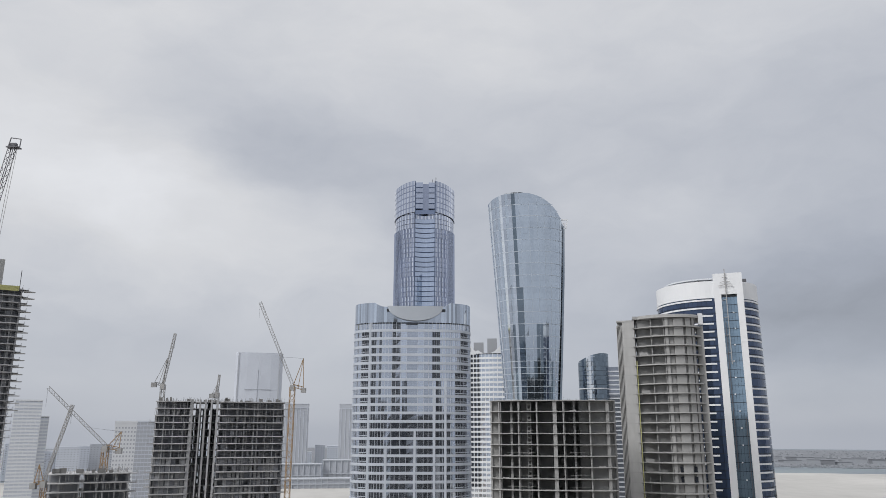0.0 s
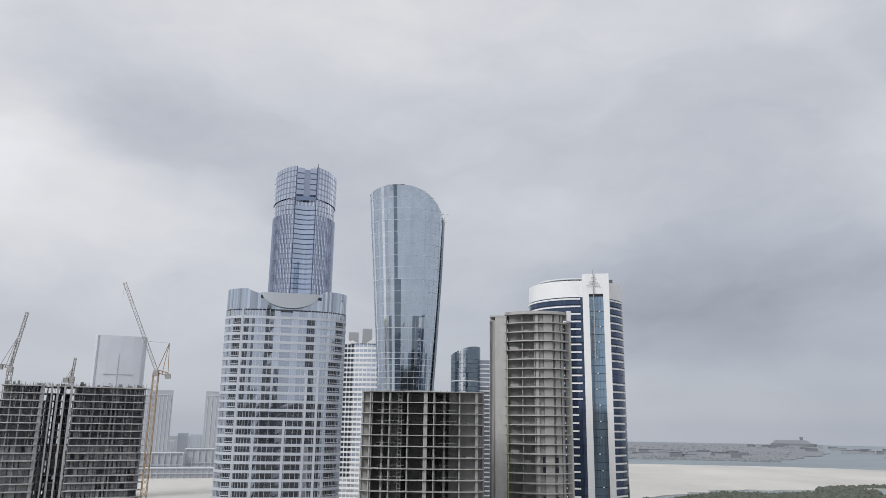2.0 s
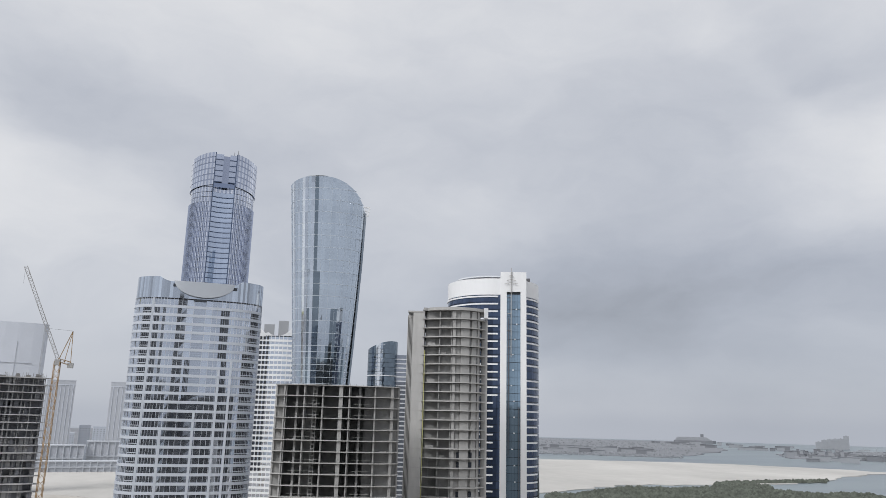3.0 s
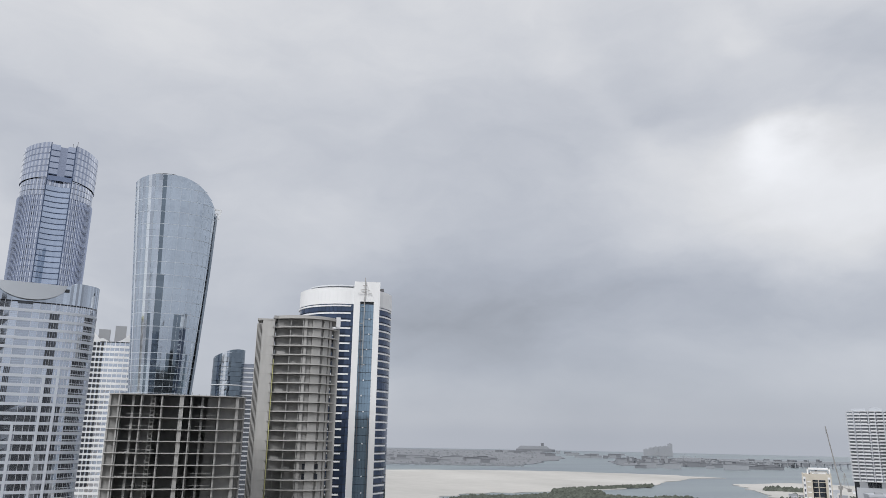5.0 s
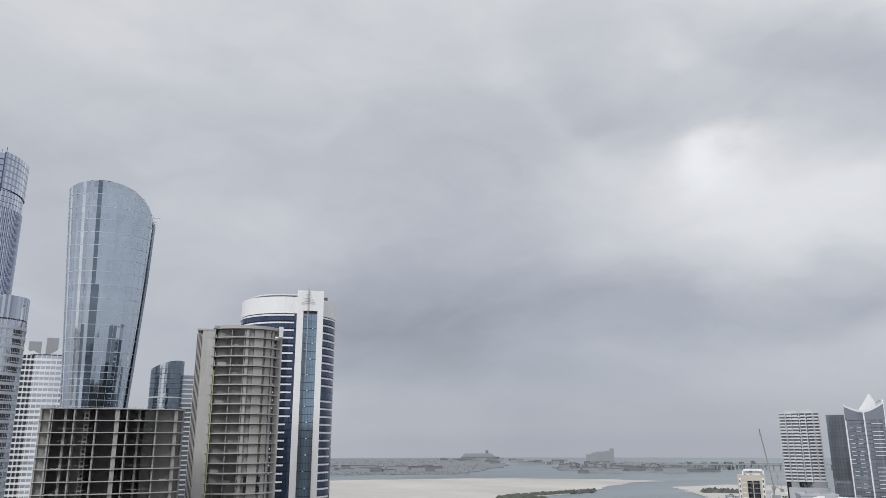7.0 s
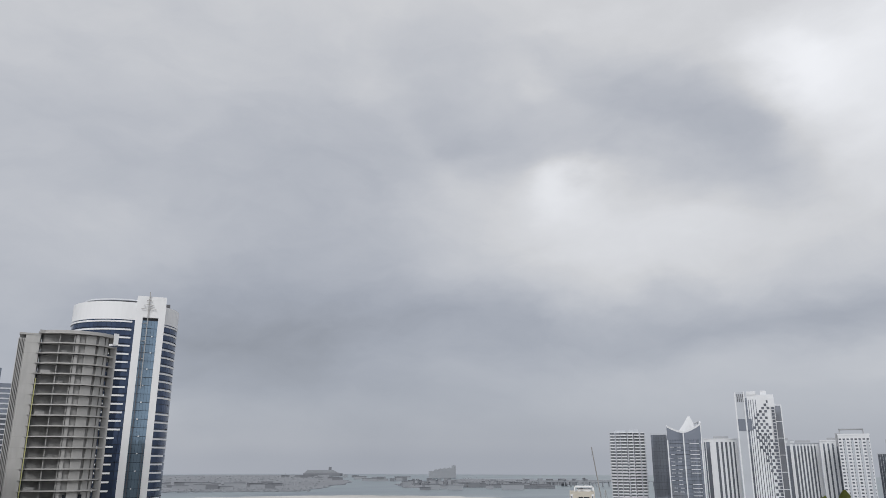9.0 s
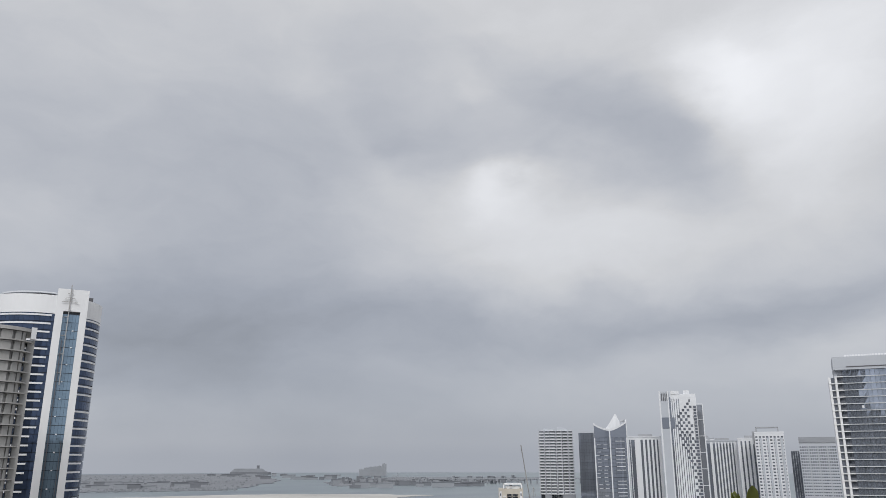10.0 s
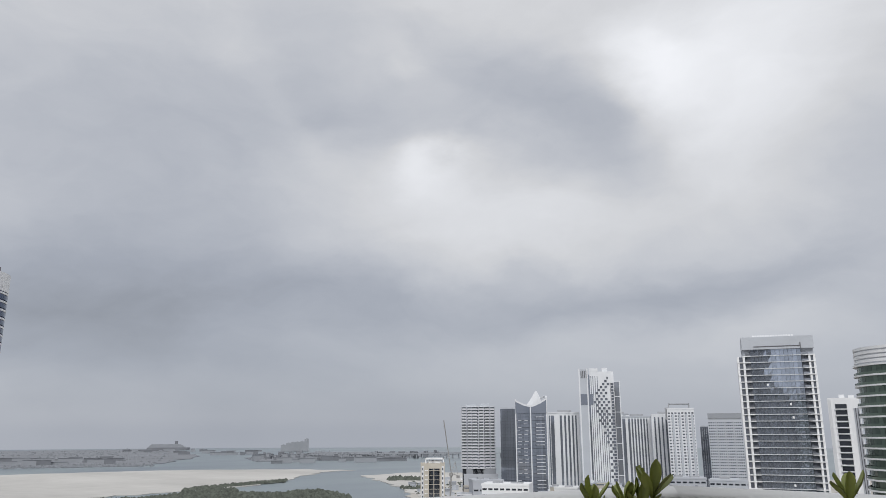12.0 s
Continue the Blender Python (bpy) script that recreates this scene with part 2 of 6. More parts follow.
def sea_material():
    m = bpy.data.materials.new("grey_green_sea")
    m.use_nodes = True
    n, l = m.node_tree.nodes, m.node_tree.links
    b = n["Principled BSDF"]
    tc = n.new("ShaderNodeTexCoord")
    big = n.new("ShaderNodeTexNoise")
    big.inputs["Scale"].default_value, big.inputs["Detail"].default_value = 0.004, 5
    mp = n.new("ShaderNodeMapping")
    mp.inputs["Rotation"].default_value = (0, 0, 0.6)
    mp.inputs["Scale"].default_value = (0.5, 1.6, 1)
    l.new(tc.outputs["Object"], mp.inputs[0])
    l.new(mp.outputs[0], big.inputs["Vector"])
    rp = n.new("ShaderNodeValToRGB")
    rp.color_ramp.elements[0].position, rp.color_ramp.elements[0].color = 0.35, (0.125, 0.155, 0.185, 1)
    rp.color_ramp.elements[1].position, rp.color_ramp.elements[1].color = 0.7, (0.19, 0.235, 0.245, 1)
    l.new(big.outputs[0], rp.inputs[0])
    l.new(rp.outputs[0], b.inputs["Base Color"])
    b.inputs["Roughness"].default_value = 0.32
    rip = n.new("ShaderNodeTexNoise")
    rip.inputs["Scale"].default_value, rip.inputs["Detail"].default_value = 0.12, 4
    l.new(mp.outputs[0], rip.inputs["Vector"])
    bp = n.new("ShaderNodeBump")
    bp.inputs["Strength"].default_value, bp.inputs["Distance"].default_value = 0.5, 0.6
    l.new(rip.outputs[0], bp.inputs["Height"])
    l.new(bp.outputs[0], b.inputs["Normal"])
    return m


SEA = sea_material()


# ---- mesh helpers ----
def mesh_of(name, verts, faces, mats, index=None, smooth=False):
    me = bpy.data.meshes.new(name)
    me.from_pydata(verts, [], faces)
    for mt in mats if isinstance(mats, (list, tuple)) else [mats]:
        me.materials.append(mt)
    if index:
        me.polygons.foreach_set("material_index", index)
    if smooth:
        me.polygons.foreach_set("use_smooth", [True] * len(me.polygons))
    me.update()
    return me


class Shape:
    """Collects boxes, prisms and beams into one mesh."""

    def __init__(self):
        self.v, self.f = [], []

    def add(self, verts, faces):
        k = len(self.v)
        self.v += verts
        self.f += [tuple(i + k for i in f) for f in faces]
        return self

    def box(self, x0, x1, y0, y1, z0, z1):
        v = [(x, y, z) for z in (z0, z1) for x, y in ((x0, y0), (x1, y0), (x1, y1), (x0, y1))]
        return self.add(v, [(3, 2, 1, 0), (4, 5, 6, 7), (0, 1, 5, 4), (1, 2, 6, 5), (2, 3, 7, 6), (3, 0, 4, 7)])

    def prism(self, plan, z0, z1, top=True):
        n = len(plan)
        v = [(x, y, z0) for x, y in plan] + [(x, y, z1) for x, y in plan]
        f = [(i, (i + 1) % n, n + (i + 1) % n, n + i) for i in range(n)]
        if top:
            f += [tuple(range(n, 2 * n)), tuple(reversed(range(n)))]
        return self.add(v, f)

    def beam(self, a, b, w):
        a, b = Vector(a), Vector(b)
        d = (b - a).normalized()
        s = d.cross(Vector((0, 0, 1)) if abs(d.z) < 0.95 else Vector((1, 0, 0))).normalized() * w / 2
        u = d.cross(s).normalized() * w / 2
        v = [tuple(p + q) for p in (a, b) for q in (s + u, s - u, -s - u, -s + u)]
        return self.add(v, [(3, 2, 1, 0), (4, 5, 6, 7), (0, 1, 5, 4), (1, 2, 6, 5), (2, 3, 7, 6), (3, 0, 4, 7)])

    def mesh(self, name, mat):
        return mesh_of(name, self.v, self.f, mat)


def part(name, shape, mat, parent, label="", at=None, kind=""):
    me = shape.mesh(name, mat) if isinstance(shape, Shape) else shape
    ob = new(name, me)
    ob.parent = parent
    if at:
        ob.location = at
    return tagged(ob, label, "", "", kind)


def thing(name, az, dist, label, category, turn=0.0, z=0.0, group="", kind=""):
    """An empty at the foot of a thing, its x to the right of somebody who looks at it from the terrace, its y away."""
    e = new(name)
    e.matrix_world = pose(-dist * math.sin(radians(az)), dist * math.cos(radians(az)), z, 0, 0, az + turn)
    return tagged(e, label, category, group, kind)


def ellipse(rx, ry, n, power=2.0, start=0.0):
    out = []
    for i in range(n):
        a = start + 2 * math.pi * i / n
        c, s = math.cos(a), math.sin(a)
        out.append((rx * math.copysign(abs(c) ** (2 / power), c), ry * math.copysign(abs(s) ** (2 / power), s)))
    return out


def divided(corners, step):
    """A closed plan with its straight sides cut into panels about step wide."""
    out = []
    for (x0, y0), (x1, y1) in zip(corners, corners[1:] + corners[:1]):
        n = max(1, round(math.hypot(x1 - x0, y1 - y0) / step))
        out += [(x0 + (x1 - x0) * i / n, y0 + (y1 - y0) * i / n) for i in range(n)]
    return out


def grown(plan, d):
    """A closed plan pushed out by d (counter-clockwise order)."""
    n, out = len(plan), []
    for i in range(n):
        x0, y0 = plan[i - 1]
        x1, y1 = plan[i]
        x2, y2 = plan[(i + 1) % n]
        ax, ay, bx, by = x1 - x0, y1 - y0, x2 - x1, y2 - y1
        la, lb = math.hypot(ax, ay) or 1, math.hypot(bx, by) or 1
        nx, ny = ay / la + by / lb, -ax / la - bx / lb
        k = d * 2 / max(0.8, nx * nx + ny * ny)
        out.append((x1 + nx * k, y1 + ny * k))
    return out


def box_plan(w, d, y0=0.0):
    return [(-w / 2, y0), (w / 2, y0), (w / 2, y0 + d), (-w / 2, y0 + d)]


def pane_mesh(plan, z0, z1, mat, rng, tilt=0.004, gap=0.06, phase=0):
    """A row of separate panes round a plan, each leaning a hair differently."""
    v, f, idx = [], [], []
    n = len(plan)
    for i in range(n):
        (x0, y0), (x1, y1) = plan[i], plan[(i + 1) % n]
        L = math.hypot(x1 - x0, y1 - y0)
        if L < 0.05:
            continue
        ux, uy = (x1 - x0) / L, (y1 - y0) / L
        g = min(gap, L * 0.1)
        nx, ny = uy, -ux
        k = len(v)
        for (px, py, pz) in ((x0 + ux * g, y0 + uy * g, z0), (x1 - ux * g, y1 - uy * g, z0), (x1 - ux * g, y1 - uy * g, z1), (x0 + ux * g, y0 + uy * g, z1)):
            o = rng.uniform(-1, 1) * tilt * L
            v.append((px + nx * o, py + ny * o, pz))
        f.append((k, k + 1, k + 2, k + 3))
        idx.append((i + phase) % 2 if isinstance(mat, list) else 0)
    return mesh_of("glazing", v, f, mat, idx)


def storeys(parent, plan, z0, pitch, count, pane, band, band_h=1.0, proud=0.2, mullion=0.0, tilt=0.004, seed=1, skip=()):
    """Glazed storeys: panes storey by storey, a spandrel ring between them, and mullions that run through."""
    rng = random.Random(seed)
    rows = [pane_mesh(plan, band_h / 2, pitch - band_h / 2, pane, rng, tilt, 0.06, k % 2) for k in range(6)]
    ring = Shape().prism(grown(plan, proud), -band_h / 2, band_h / 2).mesh("spandrel", band) if band else None
    for i in range(count):
        if i in skip:
            continue
        part("glazing", rows[2 * rng.randrange(3) + (i // 4) % 2], pane, parent, at=(0, 0, z0 + i * pitch))
        if ring:
            part("spandrel", ring, band, parent, at=(0, 0, z0 + i * pitch))
    if mullion:
        s = Shape()
        for x, y in plan:
            s.box(x - mullion / 2, x + mullion / 2, y - mullion / 2, y + mullion / 2, z0, z0 + count * pitch)
        part("mullions", s, band or PALE, parent, kind="stuff")
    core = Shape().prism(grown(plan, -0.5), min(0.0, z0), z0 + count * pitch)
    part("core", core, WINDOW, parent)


# ---- ground and water ----
def flat(name, plan, z0, z1, mat, label):
    return tagged(new(name, Shape().prism(plan, z0, z1).mesh(name, mat)), label, name.replace("_", " "), "", "structure")


def shore(points, wobble, seed, step=25.0):
    """A closed outline through a few corners, made uneven like a waterline."""
    rng, out = random.Random(seed), []
    for (x0, y0), (x1, y1) in zip(points, points[1:] + points[:1]):
        L = math.hypot(x1 - x0, y1 - y0)
        n = max(1, round(L / step))
        for i in range(n):
            t = i / n
            k = wobble * math.sin(math.pi * t) * rng.uniform(-1, 1) if n > 1 else 0
            out.append((x0 + (x1 - x0) * t + k * (y1 - y0) / L, y0 + (y1 - y0) * t - k * (x1 - x0) / L))
    return out


def polar(az, d):
    return (-d * math.sin(radians(az)), d * math.cos(radians(az)))


flat("water", ellipse(4950, 4950, 96), -3.0, -0.6, SEA, "flat grey-green shallow sea under an overcast sky")
flat("ground", shore([polar(120, 700), polar(-140, 700), polar(-100, 1500), polar(-83, 1700), polar(-66, 1500), polar(-58, 1250), polar(-53, 1180), polar(-50.5, 1230), polar(-51, 1060), polar(-49, 800), polar(-40, 640), polar(-20, 620), polar(0, 700), polar(8, 1000), polar(25, 1100), polar(60, 1400)], 12, 3), -2.5, 0.0, LAND, "dusty developed ground between the towers")
flat("sandbank", shore([polar(40, 1350), polar(20, 1050), polar(5, 860), polar(-18, 900), polar(-24, 1010), polar(-29, 1180), polar(-35, 1260), polar(-39, 1345), polar(-41.9, 1500), polar(-42.5, 1590), polar(-44.5, 1800), polar(-46.9, 1880), polar(-43, 1950), polar(-36, 1990), polar(-30, 1960), polar(-24, 1910), polar(-10, 1800), polar(8, 1500), polar(25, 1700)], 14, 5), -2.4, 0.35, SAND, "wide flat bank of pale sand")
flat("spit", shore([polar(-47.3, 1640), polar(-49, 1420), polar(-50.3, 1250), polar(-51.6, 1080), polar(-56, 1080), polar(-56, 1750), polar(-51, 1760)], 10, 8), -2.3, 0.45, SAND, "sandy point beside the channel")
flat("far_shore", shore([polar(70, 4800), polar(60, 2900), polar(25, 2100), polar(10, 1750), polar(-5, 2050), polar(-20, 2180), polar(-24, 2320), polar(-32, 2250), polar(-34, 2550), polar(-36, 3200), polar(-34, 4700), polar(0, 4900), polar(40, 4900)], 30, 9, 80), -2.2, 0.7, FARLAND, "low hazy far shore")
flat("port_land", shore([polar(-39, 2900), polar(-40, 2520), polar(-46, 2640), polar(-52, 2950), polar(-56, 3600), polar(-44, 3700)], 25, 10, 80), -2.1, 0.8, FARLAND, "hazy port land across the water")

# mangroves along the near edge of the sand


def scrub(name, label, outline, count, size, seed):
    r, v, f = random.Random(seed), [], []
    base = [Vector(p) for p in ((1, 0, 0), (0.2, 0.95, 0.1), (-0.85, 0.5, 0), (-0.8, -0.6, 0.05), (0.3, -0.95, 0), (0.1, 0, 0.95), (-0.3, 0.2, 0.8))]
    tris = [(0, 1, 5), (1, 6, 5), (1, 2, 6), (2, 3, 6), (3, 5, 6), (3, 4, 5), (4, 0, 5)]
    (a0, d0), (a1, d1) = outline
    for _ in range(count):
        t = r.random()
        az, d = a0 + (a1 - a0) * t, 0
        near, far = d0(t), d1(t)
        if far <= near:
            continue
        d = near + (far - near) * r.random() ** 0.8
        s, turn = size * r.uniform(0.5, 1.5), r.uniform(0, 6.3)
        x, y = polar(az, d)
        k = len(v)
        for p in base:
            q = Euler((0, 0, turn)).to_matrix() @ p
            v.append((x + q.x * s * 1.3 * r.uniform(0.7, 1.2), y + q.y * s * 1.3 * r.uniform(0.7, 1.2), 0.2 + q.z * s * r.uniform(0.7, 1.3)))
        f += [tuple(i + k for i in t3) for t3 in tris]
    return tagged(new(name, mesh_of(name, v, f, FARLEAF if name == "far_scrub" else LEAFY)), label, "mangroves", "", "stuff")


scrub("mangroves", "dense dark green mangrove thicket on the tidal flat", ((-23.5, lambda t: 600), (-46.5, lambda t: 965 + 310 * min(1, t * 1.6) - 25 * math.sin(t * 19) - (0 if t < 0.66 else 80) - 900 * max(0, t - 0.9))), 15000, 3.2, 4)
scrub("mangroves", "thin line of dark mangroves along the waterline", ((-35, lambda t: 1255 + t * 190), (-42, lambda t: 1285 + t * 225)), 500, 3.0, 6)
scrub("scrub", "row of dark bushes on the sandy point", ((-49.4, lambda t: 1460), (-52.6, lambda t: 1520)), 260, 4.5, 7)


# ---- towers ahead ----
def banded_tower():
    """Broad pale tower with white bands, balconies and a scooped crown."""
    t = thing("residential_tower", 2.33, 345, "broad pale glass tower with white bands and grey boat-shaped crown panel", "tower")
    plan = ellipse(26.3, 14.5, 112, 3.0, math.pi / 112)
    pitch, top = 3.55, 132.6
    n = 38
    z0 = top - n * pitch
    storeys(t, plan, z0, pitch, n, G_BAND, BAND, 1.15, 0.25, 0.14, 0.004, 11)
    transom = Shape().prism(grown(plan, 0.02), -0.06, 0.06).mesh("transom", G_BAND)
    for i in range(24, n):
        for k in (1.45, 2.2):
            part("transom", transom, G_BAND, t, at=(0, 0, z0 + i * pitch + k))
    for u, storey in ((-18.6, 38), (-11.0, 23), (1.35, 25), (9.7, 30), (14.5, 31)):
        v = -14.5 * (1 - abs(u / 26.3) ** 3) ** (1 / 3)
        part("pier", Shape().box(u - 0.5, u + 0.5, v - 0.4, v + 1, 0, z0 + storey * pitch), BAND, t)
    # dark windows, storey after storey; near-black balcony boxes carry recess shade in their colour
    def curve(u):
        return -14.5 * (1 - min(0.999, abs(u / 26.3)) ** 3) ** (1 / 3)
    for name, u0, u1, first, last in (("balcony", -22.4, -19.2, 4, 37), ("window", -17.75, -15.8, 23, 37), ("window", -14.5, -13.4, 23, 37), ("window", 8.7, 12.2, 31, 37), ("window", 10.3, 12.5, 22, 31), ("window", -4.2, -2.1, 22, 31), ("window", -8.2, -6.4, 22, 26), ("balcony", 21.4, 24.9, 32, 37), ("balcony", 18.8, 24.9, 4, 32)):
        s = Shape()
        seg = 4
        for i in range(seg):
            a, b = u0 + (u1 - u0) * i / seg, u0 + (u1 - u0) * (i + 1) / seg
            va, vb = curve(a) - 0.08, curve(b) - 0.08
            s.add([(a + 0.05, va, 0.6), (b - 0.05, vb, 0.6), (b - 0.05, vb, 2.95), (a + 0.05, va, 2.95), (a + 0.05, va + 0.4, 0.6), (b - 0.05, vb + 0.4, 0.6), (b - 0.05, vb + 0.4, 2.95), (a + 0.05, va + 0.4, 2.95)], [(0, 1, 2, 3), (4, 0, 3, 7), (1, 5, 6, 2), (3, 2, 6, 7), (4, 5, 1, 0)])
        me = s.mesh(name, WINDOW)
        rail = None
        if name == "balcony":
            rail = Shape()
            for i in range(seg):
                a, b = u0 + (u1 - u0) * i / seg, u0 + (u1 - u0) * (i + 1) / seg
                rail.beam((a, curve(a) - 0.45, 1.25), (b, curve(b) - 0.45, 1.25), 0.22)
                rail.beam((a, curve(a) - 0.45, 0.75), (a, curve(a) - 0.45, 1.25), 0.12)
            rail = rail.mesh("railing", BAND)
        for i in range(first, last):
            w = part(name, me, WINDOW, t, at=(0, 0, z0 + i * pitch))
            if rail:
                part("railing", rail, BAND, w)
    # scooped crown of upright glass strips
    fine = ellipse(26.3, 14.5, 120, 3.0, math.pi / 120)
    v, f = [], []
    for i, (x, y) in enumerate(fine):
        x2, y2 = fine[(i + 1) % 120]
        def rim(u, w):
            return 141.5 if abs(u) > 17 else 139.6 + 1.9 * max(0.0, (abs(u) - 12) / 5) ** 2
        k = len(v)
        v += [(x, y, 132.6), (x2, y2, 132.6), (x2, y2, rim(x2, y2)), (x, y, rim(x, y))]
        v += [(x * 0.97, y * 0.96, 132.6), (x2 * 0.97, y2 * 0.96, 132.6), (x2 * 0.97, y2 * 0.96, rim(x2, y2)), (x * 0.97, y * 0.96, rim(x, y))]
        f += [(k, k + 1, k + 2, k + 3), (k + 5, k + 4, k + 7, k + 6), (k + 3, k + 2, k + 6, k + 7)]
    part("crown", mesh_of("crown", v, f, G_STRIP), G_STRIP, t, "crown of upright glass strips")
    # smooth boat-shaped panel hung on the front of the crown
    v, f, m = [], [], 28
    for i in range(m + 1):
        k = -1 + 2 * i / m
        u = 1.2 + 12.4 * k
        y = curve(u)
        drop = 6.5 * math.sqrt(max(0.0, 1 - k * k)) ** 1.1
        v += [(u, y - 0.4, 139.9), (u, y - 1.5 * drop / 7.2 - 0.4, 139.7 - drop), (u, y + 0.6, 139.7 - drop), (u, y + 0.9, 139.9)]
    for i in range(m):
        a, b = 4 * i, 4 * i + 4
        f += [(a + 1, b + 1, b, a), (a + 2, b + 2, b + 1, a + 1), (a, b, b + 3, a + 3)]
    part("crown_panel", mesh_of("crown_panel", v, f, PANEL, smooth=False), PANEL, t, "smooth grey boat-shaped crown panel")
    for u in (-10.6, 13.6):
        part("vent_slot", Shape().box(u - 0.9, u + 0.9, curve(u) - 0.5, curve(u) + 0.2, 137.4, 138.6), WINDOW, t)
    part("roof", Shape().prism(ellipse(25.4, 13.8, 48, 3.0), 132.0, 132.7), GREY, t)
    part("roof_hatch", Shape().box(-2.8, 2.4, -15.6, -14.4, 131.6, 132.5), WINDOW, t)


def sky_tower():
    """Tall round blue tower with an upright strip of bowed bays."""
    t = thing("glass_skyscraper", 1.48, 605, "tall round violet-blue glass skyscraper with a notched top", "skyscraper")
    pitch = 3.95
    n = 62
    w0, w1 = -7.6, 8.4

    def hollow(x, edge):
        """The upright strip is dished inwards between its two edges."""
        return edge + 2.4 * (1 - ((2 * x - (w0 + w1)) / (w1 - w0)) ** 2)

    def notched(r):
        return [(x, hollow(x, -r + 1.5) if y < 0 and w0 < x < w1 else y) for x, y in ellipse(r, r, 104)]

    storeys(t, notched(24.6), 0, pitch, n, [G_LIGHT, G_BLUE], None, 0.3, 0, 0, 0.005, 21)
    fin = Shape().box(-0.16, 0.16, -0.16, 0.16, 60, n * pitch).mesh("fin", G_BLUE)
    for x, y in ellipse(24.85, 24.85, 104):
        if y < 8 and not (y < 0 and w0 < x < w1):
            part("fin", fin, G_BLUE, t, at=(x, y, 0))
    lip = Shape().prism(notched(24.7), -0.55, 0.35).mesh("floor_line", G_VIOLET)
    for i in range(18, n):
        part("floor_line", lip, G_VIOLET, t, at=(0, 0, i * pitch))
    storeys(t, notched(24.3), n * pitch, pitch, 5, [G_LIGHT, G_BLUE], None, 0.3, 0, 0, 0.005, 22)
    cap = ellipse(25.1, 25.1, 104)
    v, f = [], []
    rng = random.Random(5)
    for i in range(104):
        (x, y), (x2, y2) = cap[i], cap[(i + 1) % 104]
        if y < -20 and -7.8 < (x + x2) / 2 < 8.6:
            continue
        def rim(u, w):
            return 285.0 - 0.006 * u * u + (1.0 if w < 0 else -2)
        def lower(u):
            return 258.5 - 0.004 * u * u
        rows = 6
        for j in range(rows):
            k = len(v)
            for (px, py, s) in ((x, y, j / rows), (x2, y2, j / rows), (x2, y2, (j + 0.8) / rows), (x, y, (j + 0.8) / rows)):
                o = 1 + rng.uniform(-0.0002, 0.0002)
                v.append((px * o, py * o, lower(px) + (rim(px, py) - lower(px)) * s))
            f.append((k, k + 1, k + 2, k + 3))
    part("cap", mesh_of("cap", v, f, [G_LIGHT, G_BLUE, G_BLUE], [(k // 6) % 2 for k in range(len(f))]), G_BLUE, t, "flared glass cap", kind="stuff")
    band = [(x, y) for x, y in ellipse(25.0, 25.0, 104) if not (y < 0 and w0 < x < w1)]
    part("cap_core", Shape().prism(band, 259.5, 282), G_VIOLET, t)
    bay = Shape()
    m = 8
    for i in range(m):
        a, b = w0 + (w1 - w0) * i / m, w0 + (w1 - w0) * (i + 1) / m
        ya, yb = (hollow(q, -23.6) for q in (a, b))
        bay.add([(a, ya, 0.35), (b, yb, 0.35), (b, yb, pitch - 0.15), (a, ya, pitch - 0.15)], [(0, 1, 2, 3)])
    bay = bay.mesh("bay_window", glass("pale_violet_glass", (0.50, 0.57, 0.70), island=0.1))
    bow = [(q, hollow(q, -24.2)) for q in (w0 + (w1 - w0) * i / m for i in range(m + 1))]
    sill = Shape().prism(bow + [(w1, -19.5), (w0, -19.5)], -0.22, 0.25).mesh("bay_sill", G_NAVY)
    for i in range(26, 64):
        part("bay_window", bay, G_SKY, t, at=(0, 0, i * pitch))
        part("bay_sill", sill, G_NAVY, t, at=(0, 0, i * pitch))
    for x in (w0, w1):
        part("strip_edge", Shape().box(x - 0.32, x + 0.32, -24.9, -22, 90, 284), G_NAVY, t)
    part("bridge", Shape().box(w0, w1, -23.4, -19, 256.5, 260), G_DEEP, t)
    for a, b in ((w0 + 0.4, -1.6), (3.2, w1 - 0.4)):
        for j in range(5):
            w = part("bay_window", Shape().box(a, b, -24.4, -20, 261 + j * 4.5, 265 + j * 4.5), G_BLUE, t)
            part("bay_sill", Shape().box(a, b, -24.7, -20.5, 260.3 + j * 4.5, 260.9 + j * 4.5), G_NAVY, w)
    part("notch_back", Shape().box(-1.6, 3.2, -22.8, -20, 260, 281.5), G_PALE, t)
    part("roof_mast", Shape().box(8.8, 9.2, -23, -22.6, 283, 288).box(6, 6.3, -20, -19.7, 281, 287), STEEL, t)


